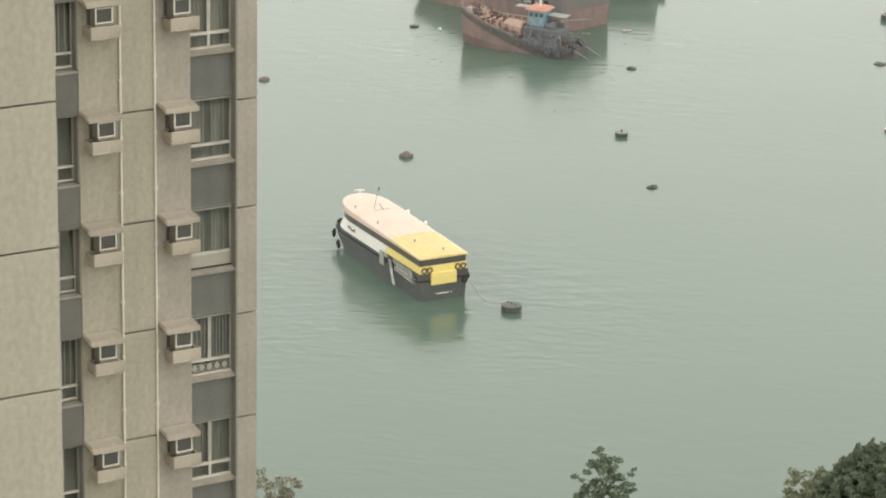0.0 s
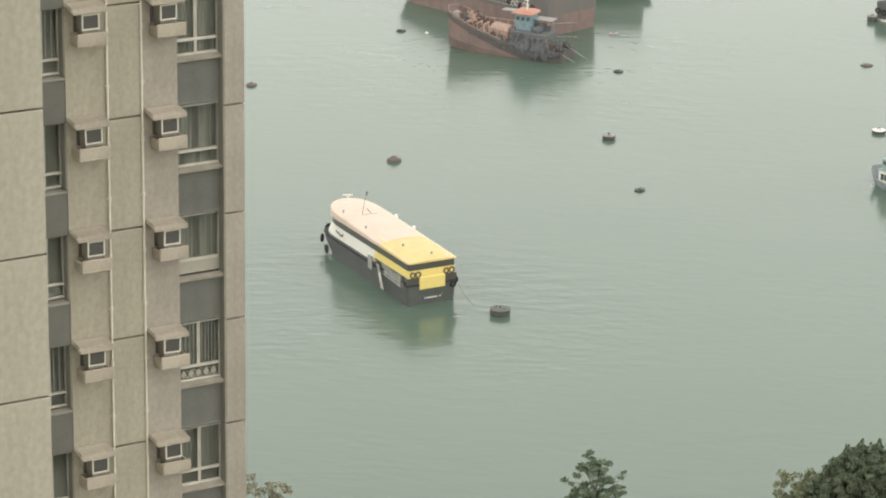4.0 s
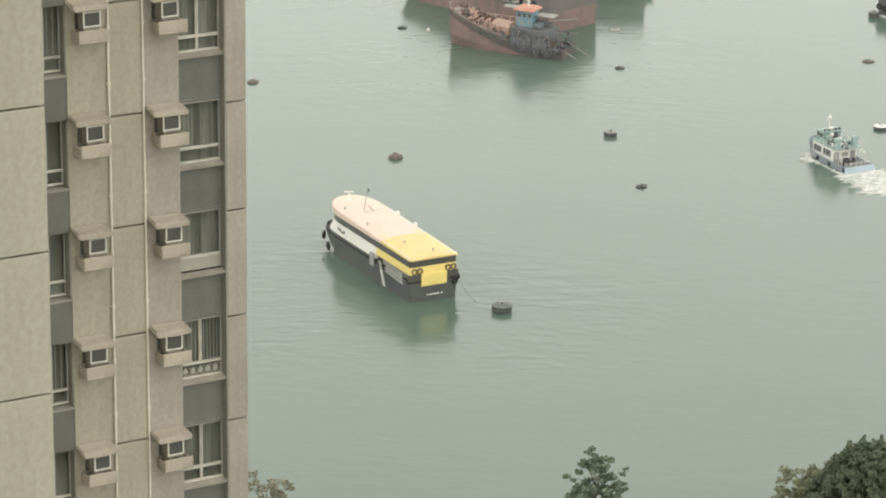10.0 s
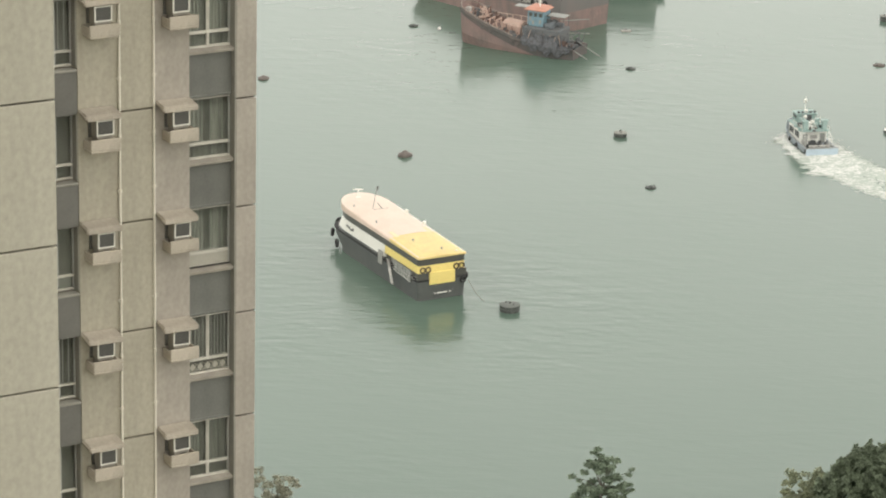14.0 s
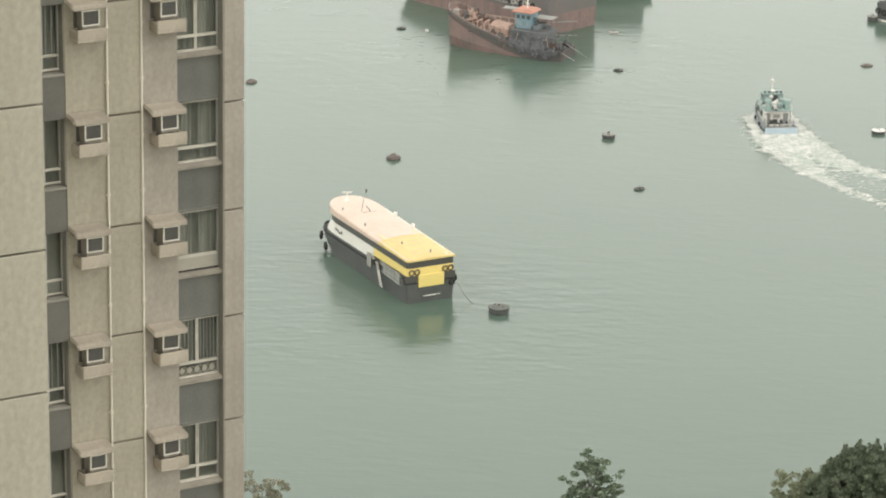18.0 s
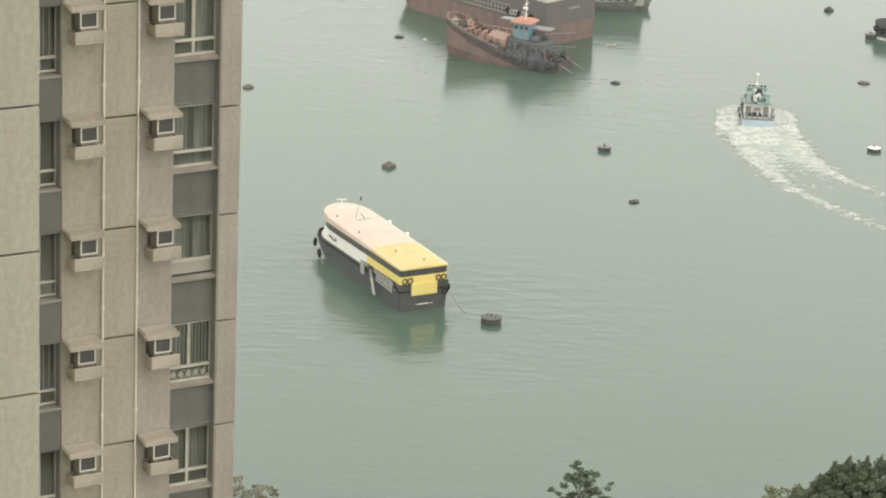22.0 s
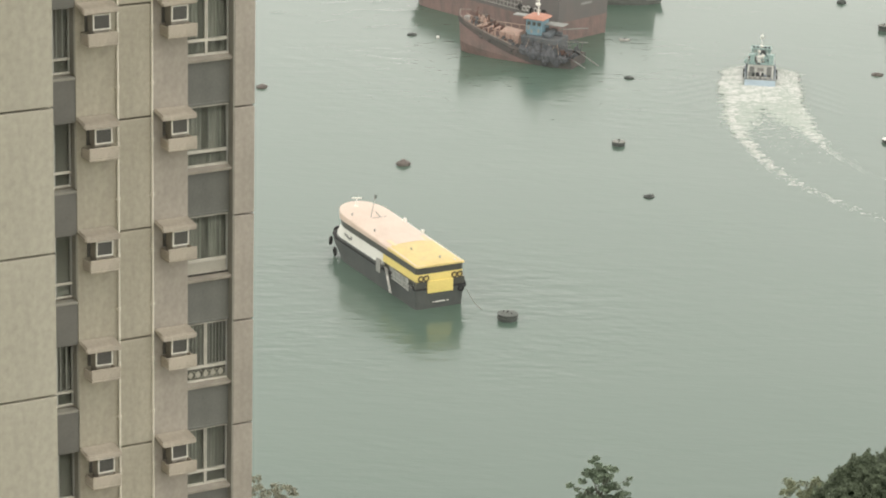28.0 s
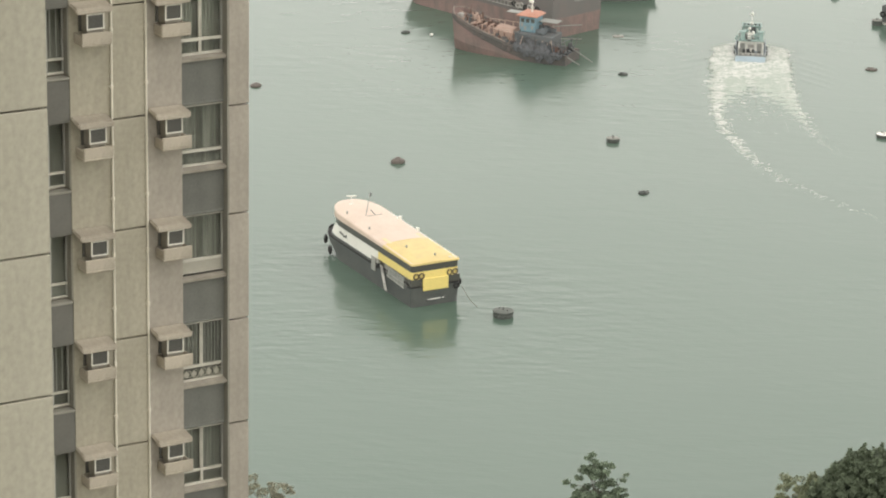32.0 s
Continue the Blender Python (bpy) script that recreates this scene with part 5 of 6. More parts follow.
big = spread(31, 900, 7.5, 4.0, 3.0, 13.4, 0.4, 0.75, lambda x, y, z: y * y < 0.98 and 3.0 + 10.4 * z < 12.6 - 0.78 * max(0.0, -0.9 - x * 7.5) - 1.5 * y * y)
for x, z in ((-5.0, 9.9), (-3.7, 11.1), (-3.4, 11.5), (-1.5, 12.8), (-1.3, 13.1), (0.5, 13.2), (2.0, 13.4), (-5.8, 9.2), (-6.5, 8.7), (4.0, 13.3), (3.1, 13.1), (5.2, 13.0), (-2.5, 11.9), (-4.4, 10.3), (-2.8, 12.5), (-3.0, 12.1), (-4.3, 11.0), (-4.6, 10.7)):
    big += [(x + dx, dy, z + dz, q) for dx, dy, dz, q in ((0.1, 0.1, -0.75, 0.55), (-0.05, -0.1, -0.3, 0.42), (0, 0, 0.08, 0.27), (0.06, 0, 0.36, 0.15))]    # upright shoots
tree(46.2, 309.0, 13.0, "large dense dark green tree", big, 300, 0.19, 6, M_LEAF_DARK, trunk=0.4)
dry = spread(41, 90, 2.9, 1.8, 3.2, 9.0, 0.4, 0.75, lambda x, y, z: x * x * (1.0 if x < 0 else 0.4) + y * y < 1.0 - z * 0.55)
tree(37.8, 310.5, 8.2, "small tree with yellowing leaves", dry, 230, 0.17, 7, M_LEAF_DRY)
left = spread(51, 56, 4.2, 2.0, 2.6, 6.9, 0.35, 0.7, lambda x, y, z: x * x + y * y < 1.0 - z * 0.6)
tree(-18.6, 311.5, 6.6, "sparse olive-brown shrub tree", left, 210, 0.16, 8, M_LEAF_PALE)
low = spread(61, 30, 7.0, 1.5, 1.4, 4.2, 0.4, 0.7, lambda x, y, z: x * x + y * y < 1.0 - z * 0.6)
tree(4.0, 310.5, 4.4, "low green shoreline shrub", low, 150, 0.2, 9, M_LEAF)

# ---- the small passenger launch under way ----
M_L_BLUE = paint("launch_light_blue", (0.44, 0.53, 0.60), 0.5, second=(0.33, 0.39, 0.44), size=1.2, amount=0.5)
M_L_GREY = paint("launch_grey_blue", (0.33, 0.37, 0.40), 0.55, second=(0.20, 0.22, 0.23), size=1.4, amount=0.7)
M_L_WHITE = paint("launch_white", (0.78, 0.77, 0.72), 0.5, second=(0.6, 0.58, 0.53), size=1.0, amount=0.45)
M_L_GREEN = paint("launch_green_deck", (0.27, 0.37, 0.345), 0.7, second=(0.38, 0.46, 0.44), size=0.8, amount=0.6)
M_FOAM = paint("sea_foam", (0.74, 0.73, 0.70), 0.9, second=(0.58, 0.60, 0.56), size=0.8, amount=0.7, sheen=0.2)
M_L_DARK = paint("launch_dark", (0.06, 0.065, 0.065), 0.7, second=(0.1, 0.1, 0.095), size=0.4)

launch = thing("passenger_launch", pose(82, 439, 0, 0, 0, 145), "small white and blue launch with green roof deck", "boat")
B_LEN, B_HALF = 12.6, 2.45


def launch_sheer(s):
    rise = min(1.0, max(0.0, (s - 0.76) / 0.16))
    return 1.05 + 0.55 * s ** 3 + 1.05 * rise * rise * (3 - 2 * rise)      # high bulwark round the bow


part("hull", hull_mesh(B_LEN, B_HALF, launch_sheer, rake=0.9, nose=(0.98, 0.92, 0.74, 0.5), stern=0.98), M_L_GREY, launch, "grey-blue weathered hull")
part("transom", boxes((-0.09, 0.13, -2.38, 2.38, 0.0, 1.12), bevel=0.04), M_L_BLUE, launch, "light blue transom")
part("transom_cap", boxes((-0.13, 0.2, -2.44, 2.44, 1.12, 1.22), bevel=0.03), M_GREY_PAINT, launch)
part("deck", boxes((0.15, 9.6, -2.0, 2.0, 0.28, 0.36)), M_GREY_PAINT, launch)
cabin = part("cabin", boxes((3.0, 8.7, -1.95, 1.95, 0.36, 2.9), bevel=0.06), M_L_WHITE, launch, "white cabin")
for side in (-1, 1):
    for x0 in (3.7, 4.4, 5.1, 6.3, 7.0, 7.7):
        part("window", boxes((x0, x0 + 0.55, side * 1.96 - 0.02, side * 1.96 + 0.02, 1.45, 2.4)), M_L_DARK, cabin)
for y0 in (-1.7, 0.95):
    part("doorway", boxes((2.965, 3.01, y0, y0 + 0.75, 0.5, 2.3)), M_GREY_PAINT, cabin)
part("notice", boxes((2.965, 3.0, -0.5, 0.5, 1.5, 2.1)), M_STEEL, cabin)
part("cabin_roof", boxes((2.0, 8.95, -2.1, 2.1, 2.9, 3.02), bevel=0.03), M_L_GREEN, launch, "green roof deck")
part("roof_post", tubes(*[((2.1, y, 0.36), (2.1, y, 2.9), 0.05) for y in (-1.95, 1.95)]), M_L_WHITE, launch)
wheel = part("wheelhouse", boxes((6.7, 8.6, -1.45, 1.45, 3.02, 4.45), bevel=0.06), M_L_GREEN, launch, "pale green wheelhouse")
for y0 in (-1.0, -0.28, 0.44):
    part("window", boxes((8.59, 8.63, y0, y0 + 0.56, 3.7, 4.25)), M_L_DARK, wheel)
for side in (-1, 1):
    for x0 in (6.9, 7.75):
        part("window", boxes((x0, x0 + 0.65, side * 1.46 - 0.02, side * 1.46 + 0.02, 3.7, 4.2)), M_L_DARK, wheel)
part("wheelhouse_roof", boxes((6.4, 8.8, -1.6, 1.6, 4.45, 4.55), bevel=0.03), M_L_GREEN, launch, "pale green flat roof")
part("mast", tubes(((7.6, 0, 4.9), (7.6, 0, 7.4), 0.06, 0.03), ((7.6, -0.3, 6.6), (7.6, 0.3, 6.6), 0.03)), M_L_WHITE, launch)
for z, q in ((6.9, 0.26), (5.25, 0.32)):
    bm = bmesh.new()
    bmesh.ops.create_uvsphere(bm, u_segments=12, v_segments=8, radius=q, matrix=Matrix.Translation((7.6 - (7.2 - z) * 0.25, 0, z)))
    part("radar_dome", bm, M_L_WHITE, launch, "white radar dome", smooth=True)
for x, y, z in ((6.2, 0.35, 4.15), (4.9, -0.25, 3.75)):
    bm = bmesh.new()
    bmesh.ops.create_uvsphere(bm, u_segments=12, v_segments=8, radius=0.3, matrix=Matrix.Translation((x, y, z)))
    tube(bm, (x, y, 3.02), (x, y, z), 0.07, n=8)
    part("lamp_globe", bm, M_L_WHITE, launch, "white globe on a short post", smooth=True)
part("searchlight_bar", tubes(((6.8, -1.25, 5.2), (6.8, 1.25, 5.2), 0.04), ((6.8, -1.2, 4.9), (6.8, -1.2, 5.2), 0.04), ((6.8, 1.2, 4.9), (6.8, 1.2, 5.2), 0.04)), M_L_DARK, launch)
for y in (-1.2, -0.6, 0.6, 1.2):
    part("speaker", boxes((6.65, 6.95, y - 0.13, y + 0.13, 5.05, 5.33), bevel=0.03), M_L_DARK, launch)
deck_rng = random.Random(8)
for x, y, w, h, m in ((2.6, -1.5, 0.8, 1.3, M_L_GREEN), (2.5, 1.35, 0.7, 1.35, M_L_GREEN), (3.7, -0.6, 1.2, 0.6, M_L_GREEN), (4.0, 1.0, 0.9, 0.55, M_L_DARK), (5.3, -1.2, 0.8, 0.9, M_L_GREEN), (5.6, 0.9, 0.9, 1.0, M_L_GREEN), (6.2, -0.3, 0.5, 1.3, M_L_DARK), (3.2, 0.4, 0.4, 0.5, M_L_WHITE)):
    part("deck_locker", boxes((x, x + w, y - 0.35, y + 0.35, 3.02, 3.02 + h), bevel=0.05), m, launch)
for x, y in ((4.6, 0.2), (5.0, -0.2), (6.1, 0.8)):
    part("life_raft", tubes(((x, y - 0.35, 3.5), (x, y + 0.35, 3.5), 0.28), n=12), M_L_WHITE, launch, "white life raft canister")
for i in range(26):
    x, y = deck_rng.uniform(2.2, 6.6), deck_rng.uniform(-1.7, 1.7)
    w, h = deck_rng.uniform(0.12, 0.4), deck_rng.uniform(0.15, 0.7)
    if i % 3:
        part("roof_gear", boxes((-w, w, -w * 0.6, w * 0.6, 0, h), bevel=0.02), deck_rng.choice((M_L_GREEN, M_L_WHITE, M_L_WHITE, M_STEEL, M_L_DARK)), launch, at=pose(x, y, 3.02, 0, 0, deck_rng.uniform(0, 90)))
    else:
        part("roof_pole", tubes(((x, y, 3.02), (x + deck_rng.uniform(-0.5, 0.5), y + deck_rng.uniform(-0.5, 0.5), 4.0 + h), 0.035)), deck_rng.choice((M_L_WHITE, M_STEEL)), launch)
for x in (0.6, 1.4):
    for y in (-1.9, 1.9):
        part("awning_post", tubes(((x, y, 0.36), (x, y, 2.5), 0.045)), M_L_WHITE, launch)
for y in (-1.9, 1.9):
    part("awning_rail", tubes(((0.6, y, 2.5), (2.1, y, 2.85), 0.045)), M_L_WHITE, launch)
for y in (-1.5, 1.4):
    part("exhaust_cap", boxes((2.5, 3.5, y - 0.5, y + 0.5, 4.36, 4.5), bevel=0.03), M_L_GREEN, launch)
rail = [((2.1 + i * 0.9, s * 2.0, 3.02), (2.1 + i * 0.9, s * 2.0, 3.65), 0.03) for i in range(6) for s in (-1, 1)]
rail += [((2.1, s * 2.0, 3.65), (6.6, s * 2.0, 3.65), 0.03) for s in (-1, 1)]
part("roof_rail", tubes(*rail, n=6), M_L_WHITE, launch)
for y in (-1.2, -0.4, 0.4, 1.2):
    part("seat_back", boxes((1.6, 1.7, y - 0.3, y + 0.3, 0.36, 1.25), bevel=0.02), M_STEEL, launch)
    part("stern_rail_post", tubes(((0.35, y, 0.36), (0.35, y, 1.5), 0.035)), M_L_WHITE, launch)
for i in range(14):
    x, y, w, h = deck_rng.uniform(0.7, 2.6), deck_rng.uniform(-1.7, 1.7), deck_rng.uniform(0.1, 0.3), deck_rng.uniform(0.4, 1.5)
    part("deck_gear", boxes((x - w, x + w, y - w, y + w, 0.36, 0.36 + h), bevel=0.02), deck_rng.choice((M_STEEL, M_GREY_PAINT, M_L_DARK, M_L_GREY)), launch)
part("stern_rail", tubes(((0.35, -1.9, 1.5), (0.35, 1.9, 1.5), 0.035)), M_L_WHITE, launch)
part("bench", boxes((0.5, 1.0, -1.6, 1.6, 0.36, 0.85), bevel=0.03), M_GREY_PAINT, launch)
for side in (-1, 1):
    for x in (0.5, 4.2, 7.4, 10.0):
        y = side * (B_HALF * (0.9 if x < 1 else 1.0 if x < 9 else 0.78) + 0.1)
        part("tyre_fender", ring(bmesh.new(), (x, y, launch_sheer(x / B_LEN) - 0.45), (0, 1, 0), 0.27, 0.11, 12, 6), M_RUBBER, launch, smooth=True)

# the hull is broad for its length: the beam against the drawing's
BEAM, FORWARD = 1.1, 1.2
AFT_PARTS = ("hull", "transom", "stern_rail", "bench", "tyre_fender", "deck", "seat_back")
for piece in launch.children_recursive:
    kind = piece.name.split(".")[0]
    ahead = 0.0 if kind in AFT_PARTS or kind.startswith(("transom", "stern_rail")) else FORWARD
    lower = 0.42 if kind in ("mast", "radar_dome", "searchlight_bar", "speaker") else 0.0
    for v in piece.data.vertices:
        v.co.y *= BEAM
        v.co.x += ahead
        v.co.z -= lower
    piece.matrix_basis.translation.y *= BEAM

# stern position and heading of the launch, second by second
COURSE = [(0, 81.45, 441.10, 137), (2, 77.25, 445.20, 135), (4, 73.35, 449.00, 132), (6, 69.30, 453.20, 128), (8, 65.85, 457.00, 122), (10, 63.05, 460.80, 116.5), (12, 59.70, 465.80, 108.5),
          (14, 57.30, 471.20, 103.5), (16, 55.40, 476.80, 99), (18, 54.10, 482.50, 95.5), (20, 52.90, 488.90, 91), (22, 52.20, 495.54, 87.5), (24, 51.90, 502.48, 86), (26, 51.90, 509.32, 85),
          (28, 52.05, 516.16, 84.5), (30, 52.30, 522.70, 84.5), (32, 52.55, 528.94, 84.5)]


COURSE = [(t, x - cos(radians(h)) * k, y - sin(radians(h)) * k, h) for t, x, y, h in COURSE for k in (1.2 if t <= 12 else max(0.4, 1.2 - (t - 12) * 0.12),)]


def course(t):
    """Place and heading between the rows; before the start it runs straight back."""
    if t <= 0:
        a, b = COURSE[0], COURSE[1]
    else:
        a, b = next(((p, q) for p, q in zip(COURSE, COURSE[1:]) if t <= q[0]), (COURSE[-2], COURSE[-1]))
    f = (t - a[0]) / (b[0] - a[0])
    return tuple(p + (q - p) * f for p, q in zip(a[1:], b[1:]))


M_CHURN = paint("churned_water", (0.43, 0.47, 0.42), 0.7, second=(0.34, 0.39, 0.34), size=0.8, amount=0.7)


def clumped(x, y, seed):
    """Foam gathers in patches: 0 thin .. 1 thick."""
    return 0.5 + 0.25 * (sin(1.9 * x + 1.3 * y + seed) + sin(2.7 * y - 0.8 * x + 2.1 * seed)) + 0.25 * sin(4.3 * x - 3.1 * y + seed * 0.7) * sin(5.1 * y + 2.0 * x)


def foam_mesh(name, specks, heading, seed):
    """Low ragged foam flecks, drawn out east to west: (x, y, size, height over the piece's zero level, churn)."""
    r = np.random.RandomState(seed)
    verts, faces, mats = [], [], []
    for x, y, s, h, churn in specks:
        thick = clumped(x, y, seed)
        if not churn and thick < 0.9 * r.uniform() ** 1.5:
            continue
        if not churn and thick > 0.75:
            s *= 1.45
        n = 6
        turn = radians(-heading) + r.normal() * 0.22
        long_way = r.uniform(1.6, 5.0)
        base = len(verts)
        verts.append((x, y, h + 0.02))
        for i in range(n):
            a = 2 * pi * i / n
            q = s * r.uniform(0.5, 1.2)
            dx, dy = cos(a) * q * long_way, sin(a) * q
            verts.append((x + dx * cos(turn) - dy * sin(turn), y + dx * sin(turn) + dy * cos(turn), h - 0.04))
        for i in range(n):
            faces.append((base, base + 1 + i, base + 1 + (i + 1) % n))
            mats.append(churn)
    me = bpy.data.meshes.new(name)
    me.from_pydata(verts, [], faces)
    me.materials.append(M_FOAM)
    me.materials.append(M_CHURN)
    me.polygons.foreach_set("material_index", mats)
    return me


# foam carried by the launch: bow wave spreading to both sides and churned water at the stern
r = np.random.RandomState(3)
specks = []
for side in (-1, 1):
    for i in range(2600):
        s = r.uniform(0, 1)
        x = 12.9 - 18.9 * s
        edge = 1.0 + 4.8 * min(1.0, s / 0.16) ** 0.7 + 0.5 * s
        k = 1 - r.uniform() ** 1.7
        y = side * (0.9 + (edge - 0.9) * k + r.normal() * 0.25)
        if k < 0.6 and r.uniform() < 0.35:
            continue
        specks.append((x, y, r.uniform(0.06, 0.2), 0.07 + r.uniform(0, 0.05), int(r.uniform() < 0.35)))
    for i in range(520):
        s = r.uniform(0, 1)
        edge = 1.0 + 4.6 * min(1.0, s / 0.16) ** 0.7 + 0.4 * s
        specks.append((12.7 - 18.7 * s, side * r.uniform(0.9, edge), r.uniform(0.25, 0.55), 0.06, 1))
bow_wave = new("bow_wave", foam_mesh("bow_wave", specks, 100, 5))
tagged(bow_wave, "white bow wave spreading beside the launch", "foam", kind="stuff")
specks = []
for side in (-1, 1):
    for i in range(420):
        s = r.uniform(0, 1)
        specks.append((12.3 - 4.6 * s, side * (0.3 + 2.6 * min(1.0, 1.6 * s) + abs(r.normal()) * (0.25 + 0.5 * s)), r.uniform(0.06, 0.2), 0.06 + r.uniform(0, 0.16) * (1 - s), int(r.uniform() < 0.2)))
    for i in range(260):
        specks.append((r.uniform(0.0, 9.0), side * (2.7 + abs(r.normal()) * 0.3), r.uniform(0.04, 0.13), 0.05, int(r.uniform() < 0.5)))
bow_spray = new("bow_spray", foam_mesh("bow_spray", specks, 100, 15))
tagged(bow_spray, "white spray along the launch's bow and sides", "foam", kind="stuff")
specks = []
for i in range(2600):
    x = -r.uniform(0.0, 10.0)
    specks.append((x, (r.normal() * 1.1 if i % 2 else r.choice((-1, 1)) * (2.1 + r.normal() * 0.45)) * (1.0 + 0.03 * -x), r.uniform(0.06, 0.24), 0.06 + r.uniform(0, 0.07), int(r.uniform() < 0.35)))
for i in range(900):
    x = -r.uniform(0.0, 10.0)
    specks.append((x, r.uniform(-4.2, 4.2) * (0.6 + 0.025 * -x), r.uniform(0.3, 0.7), 0.05, 1))
# side spray: strips peeling off the bow and running aft, raised as the launch gathers speed
side_specks = []
for side in (-1, 1):
    for i in range(1500):
        s = r.uniform(0, 1)
        side_specks.append((10.6 - 11.6 * s, side * (1.7 + 1.5 * min(1.0, s / 0.25) + abs(r.normal()) * (0.25 + 0.45 * s)), r.uniform(0.06, 0.2), 0.06 + r.uniform(0, 0.07), int(r.uniform() < 0.3)))
side_spray = new("side_spray", foam_mesh("side_spray", side_specks, 100, 25))
tagged(side_spray, "white strips of spray peeling off the launch's bow", "foam", kind="stuff")
stern_wash = new("stern_wash", foam_mesh("stern_wash", specks, 100, 6))
tagged(stern_wash, "churned white wash behind the launch's stern", "foam", kind="stuff")

# the wake: foam pieces laid down along the course, each rising as the launch passes and settling slowly
WAKE = []
for i in range(56):
    t = -10 + i * 0.75
    x, y, h = course(t)
    r = np.random.RandomState(100 + i)
    wide = 3.1 + 1.5 * min(1.0, max(0.0, (t - 14) / 8))
    for side, drift in ((1, 0.36), (-1, 0.12), (0, 0.0)):
        specks = []
        for j in range(760 if side else 330):
            u = r.uniform(-1.9, 1.9)
            k = r.uniform()
            if not side:      # pale streaks between the crests
                v = r.uniform(-1, 1)
                big = r.uniform() < 0.3
                specks.append((u, wide * 1.15 * v, r.uniform(0.25, 0.6) if big else r.uniform(0.06, 0.2), 0.03 + (0.06 if big else 0.105) * r.uniform() ** 1.2, 1 if big else int(r.uniform() < 0.5)))
            elif k < 0.24:      # crest at the outer edge, the longest lived
                specks.append((u, side * (wide + r.normal() * 0.55), r.uniform(0.06, 0.2), 0.03 + (0.165 if side > 0 else 0.12) * r.uniform() ** 1.3, int(r.uniform() < 0.3)))
            elif k < 0.36:
                specks.append((u, side * (wide + r.normal() * 0.9), r.uniform(0.05, 0.15), 0.03 + 0.12 * r.uniform(), int(r.uniform() < 0.45)))
            elif k < 0.54:
                specks.append((u, side * wide * r.uniform(), r.uniform(0.06, 0.2), 0.02 + 0.085 * r.uniform() ** 1.2, int(r.uniform() < 0.5)))
            else:
                v = r.uniform()
                specks.append((u, side * (wide + 0.4) * v, r.uniform(0.25, 0.6), 0.03 + (0.05 + 0.05 * v) * r.uniform(), 1))
        ob = new("wake_foam", foam_mesh("wake_foam", specks, h, 200 + 3 * i + side))
        tagged(ob, "strip of white foam in the launch's wake", "foam", "wake of the launch", kind="stuff")
        WAKE.append((ob, t, x, y, h, side * drift))


# the launch's ripples: long low swells fanning out behind the bow
RIPPLES = []
for side in (-1, 1):
    for i in range(5):
        bm = bmesh.new()
        a = Vector((7.0 - 3.6 * i, side * 6.4, 0))
        way = Vector((-0.72, side * 0.70, 0))
        across = Vector((0.70, side * 0.72, 0))
        n, m = 16, 8
        grid = []
        for u in range(n + 1):
            s = u / n
            fade = sin(pi * s) ** 0.8
            grid.append([bm.verts.new(a + way * (13.0 * s) + across * (2.6 * (v / m - 0.5)) + Vector((0, 0, -0.008 + 0.030 * fade * cos(pi * (v / m - 0.5)) ** 2))) for v in range(m + 1)])
        for u in range(n):
            for v in range(m):
                bm.faces.new((grid[u][v], grid[u + 1][v], grid[u + 1][v + 1], grid[u][v + 1]))
        ob = new("ripple", finish("ripple", bm, M_WATER, smooth=True))
        RIPPLES.append(tagged(ob, "long low ripple fanning out from the launch", "ripple", "ripples of the launch", kind="stuff"))

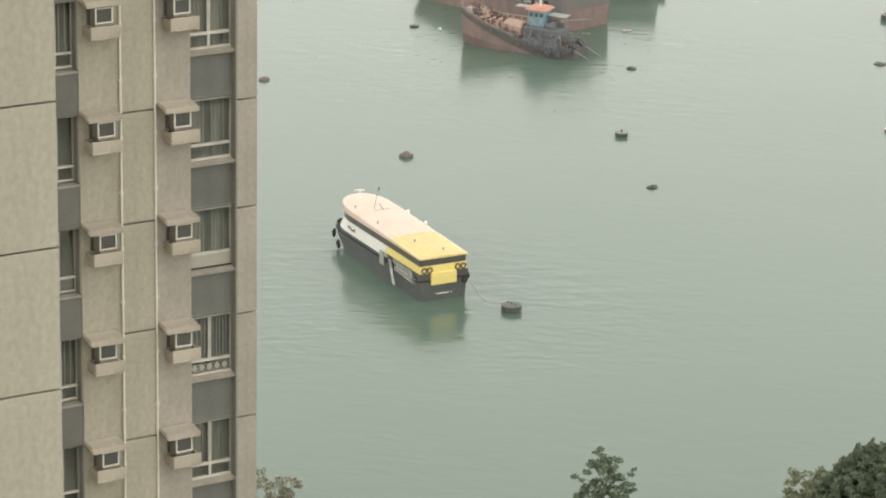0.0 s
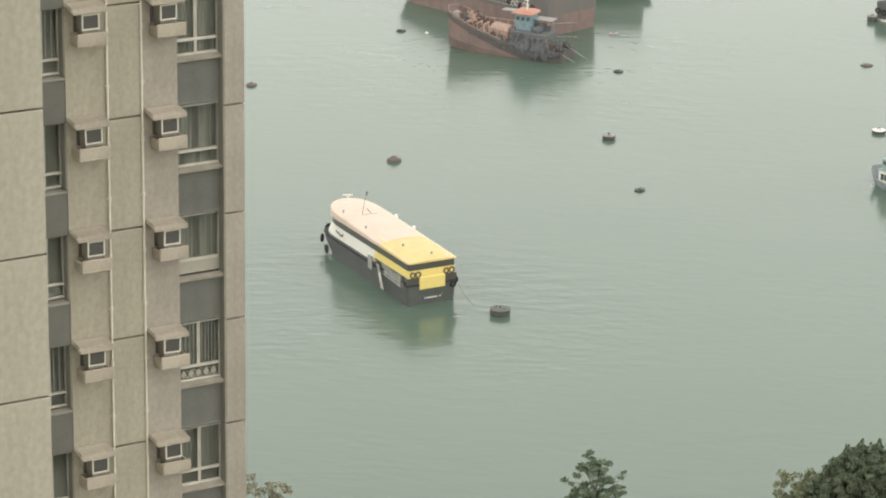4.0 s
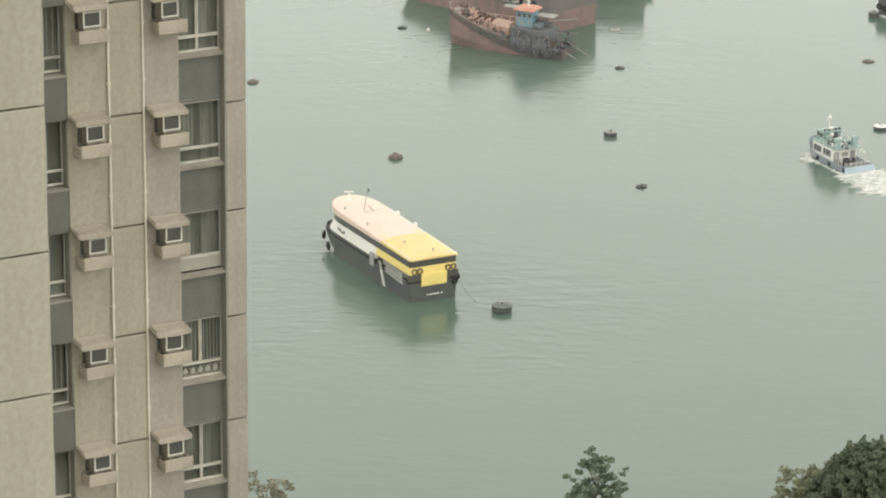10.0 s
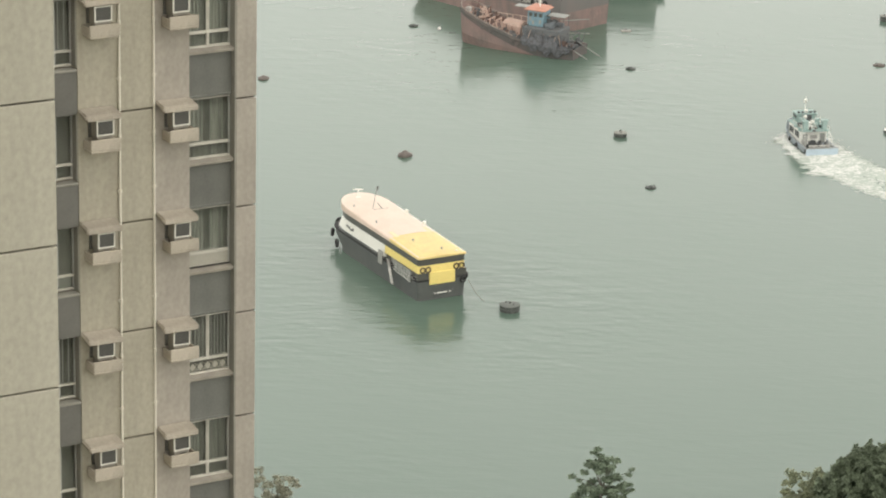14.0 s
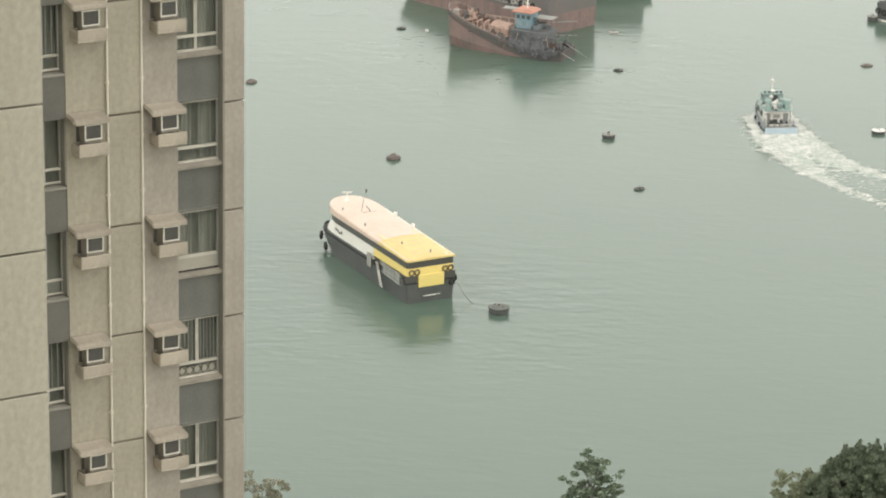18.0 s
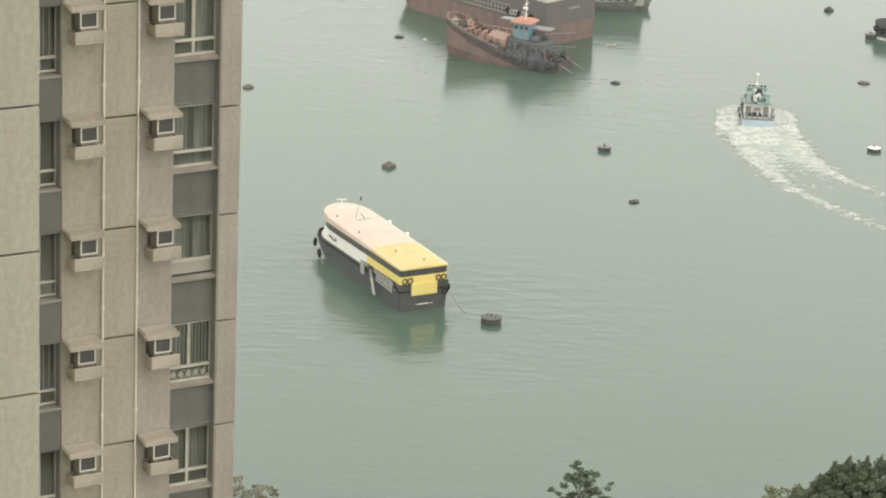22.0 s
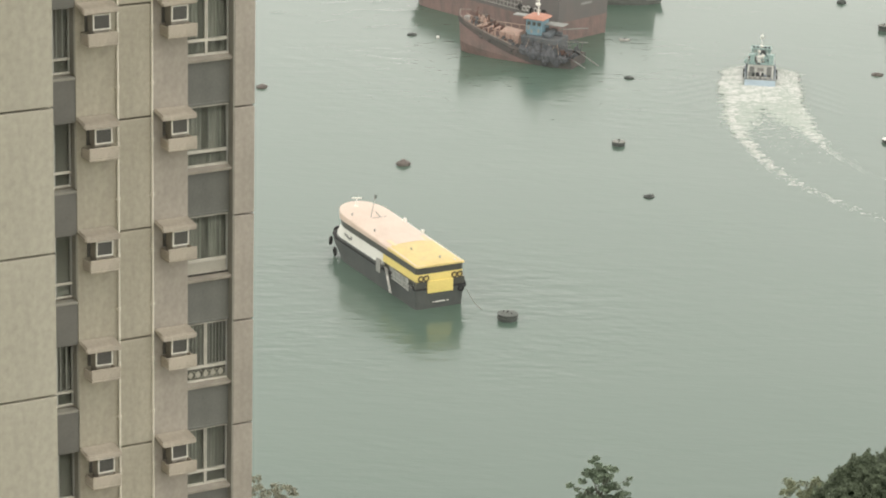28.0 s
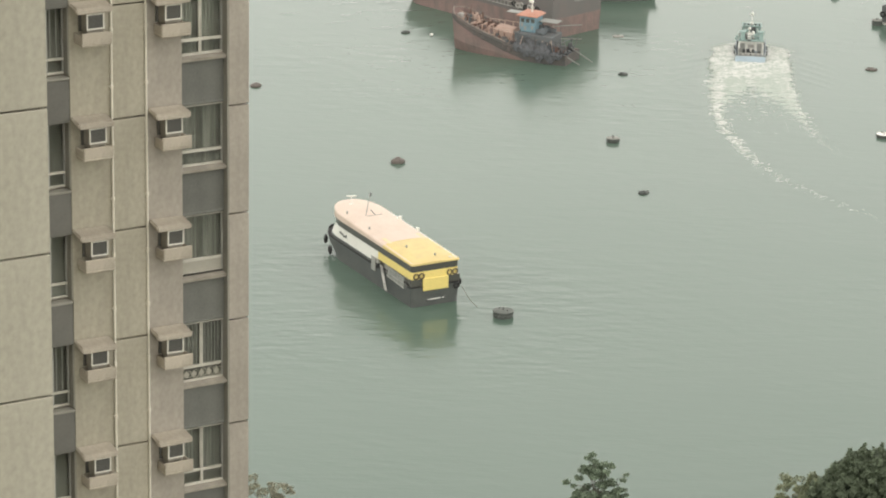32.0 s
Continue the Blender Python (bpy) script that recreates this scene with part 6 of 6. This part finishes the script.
# older swells from a passing boat, crossing the open water towards the moorings
SWELLS = []
swell_rng = random.Random(77)
for i in range(20):
    bm = bmesh.new()
    half_long, half_wide, high = swell_rng.uniform(1.6, 4.0), swell_rng.uniform(0.9, 1.4), swell_rng.uniform(0.05, 0.10)
    n, m = 12, 8
    grid = [[bm.verts.new((half_long * (2 * u / n - 1), half_wide * (2 * v / m - 1) + 0.25 * sin(3 * u / n + i), -0.006 + high * sin(pi * u / n) * (0.0, 0.10, 0.25, 0.42, 0.60, 0.78, 0.93, 1.0, 0.0)[v])) for v in range(m + 1)] for u in range(n + 1)]
    for u in range(n):
        for v in range(m):
            bm.faces.new((grid[u][v], grid[u + 1][v], grid[u + 1][v + 1], grid[u][v + 1]))
    ob = tagged(new("swell", finish("swell", bm, M_WATER, smooth=True)), "short low swell crossing the open water", "ripple", "swells on open water", kind="stuff")
    SWELLS.append((ob, swell_rng.uniform(-38, -10), swell_rng.uniform(548, 576), swell_rng.uniform(16, 34)))


def motions():
    rows = [(t, pose(x, y, 0, 0, 0, h)) for t, x, y, h in COURSE]
    walk(launch, rows)
    walk(stern_wash, rows)
    walk(bow_spray, [(t, pose(x, y, -0.16 * min(1.0, max(0.0, (10 - t) / 3)), 0, 0, h)) for t, x, y, h in COURSE])
    walk(side_spray, [(t, pose(x, y, -0.15 * min(1.0, max(0.0, (16 - t) / 6)), 0, 0, h)) for t, x, y, h in COURSE])
    # the bow wave builds up as the launch gathers speed
    walk(bow_wave, [(t, pose(x, y, -0.13 * min(1.0, max(0.0, (25.5 - t) / 8)), 0, 0, h)) for t, x, y, h in COURSE])
    for ob in RIPPLES:
        walk(ob, [(t, pose(x, y, -0.1 * min(1.0, max(0.0, (24 - t) / 8)), 0, 0, h)) for t, x, y, h in COURSE])
    for ob, x, y, h in SWELLS:
        walk(ob, [(t, pose(x + 0.75 * (t - 24), y - 0.45 * (t - 24), 0, 0, 0, h)) for t in (0, 32)])
    for ob, t, x, y, h, drift in WAKE:
        keys = []
        up, level = t + 0.9, 0.0

        def height(s):
            if s <= t - 0.2:
                return -0.6
            if s <= up:
                return -0.6 + 0.6 * (s - t + 0.2) / (up - t + 0.2)
            return -0.11 * (1 - 0.5 ** ((s - up) / 3.6)) - 0.0032 * (s - up)
        times = {0.0, 32.0}
        for s in (t - 0.2, up, up + 2, up + 4, up + 7, up + 11, up + 16, up + 22):
            if 0 < s < 32:
                times.add(round(s, 2))
        for s in sorted(times):
            out = drift * max(0.0, s - up)
            keys.append((s, pose(x - sin(radians(h)) * out, y + cos(radians(h)) * out, height(s), 0, 0, h)))
        walk(ob, keys)


motions()
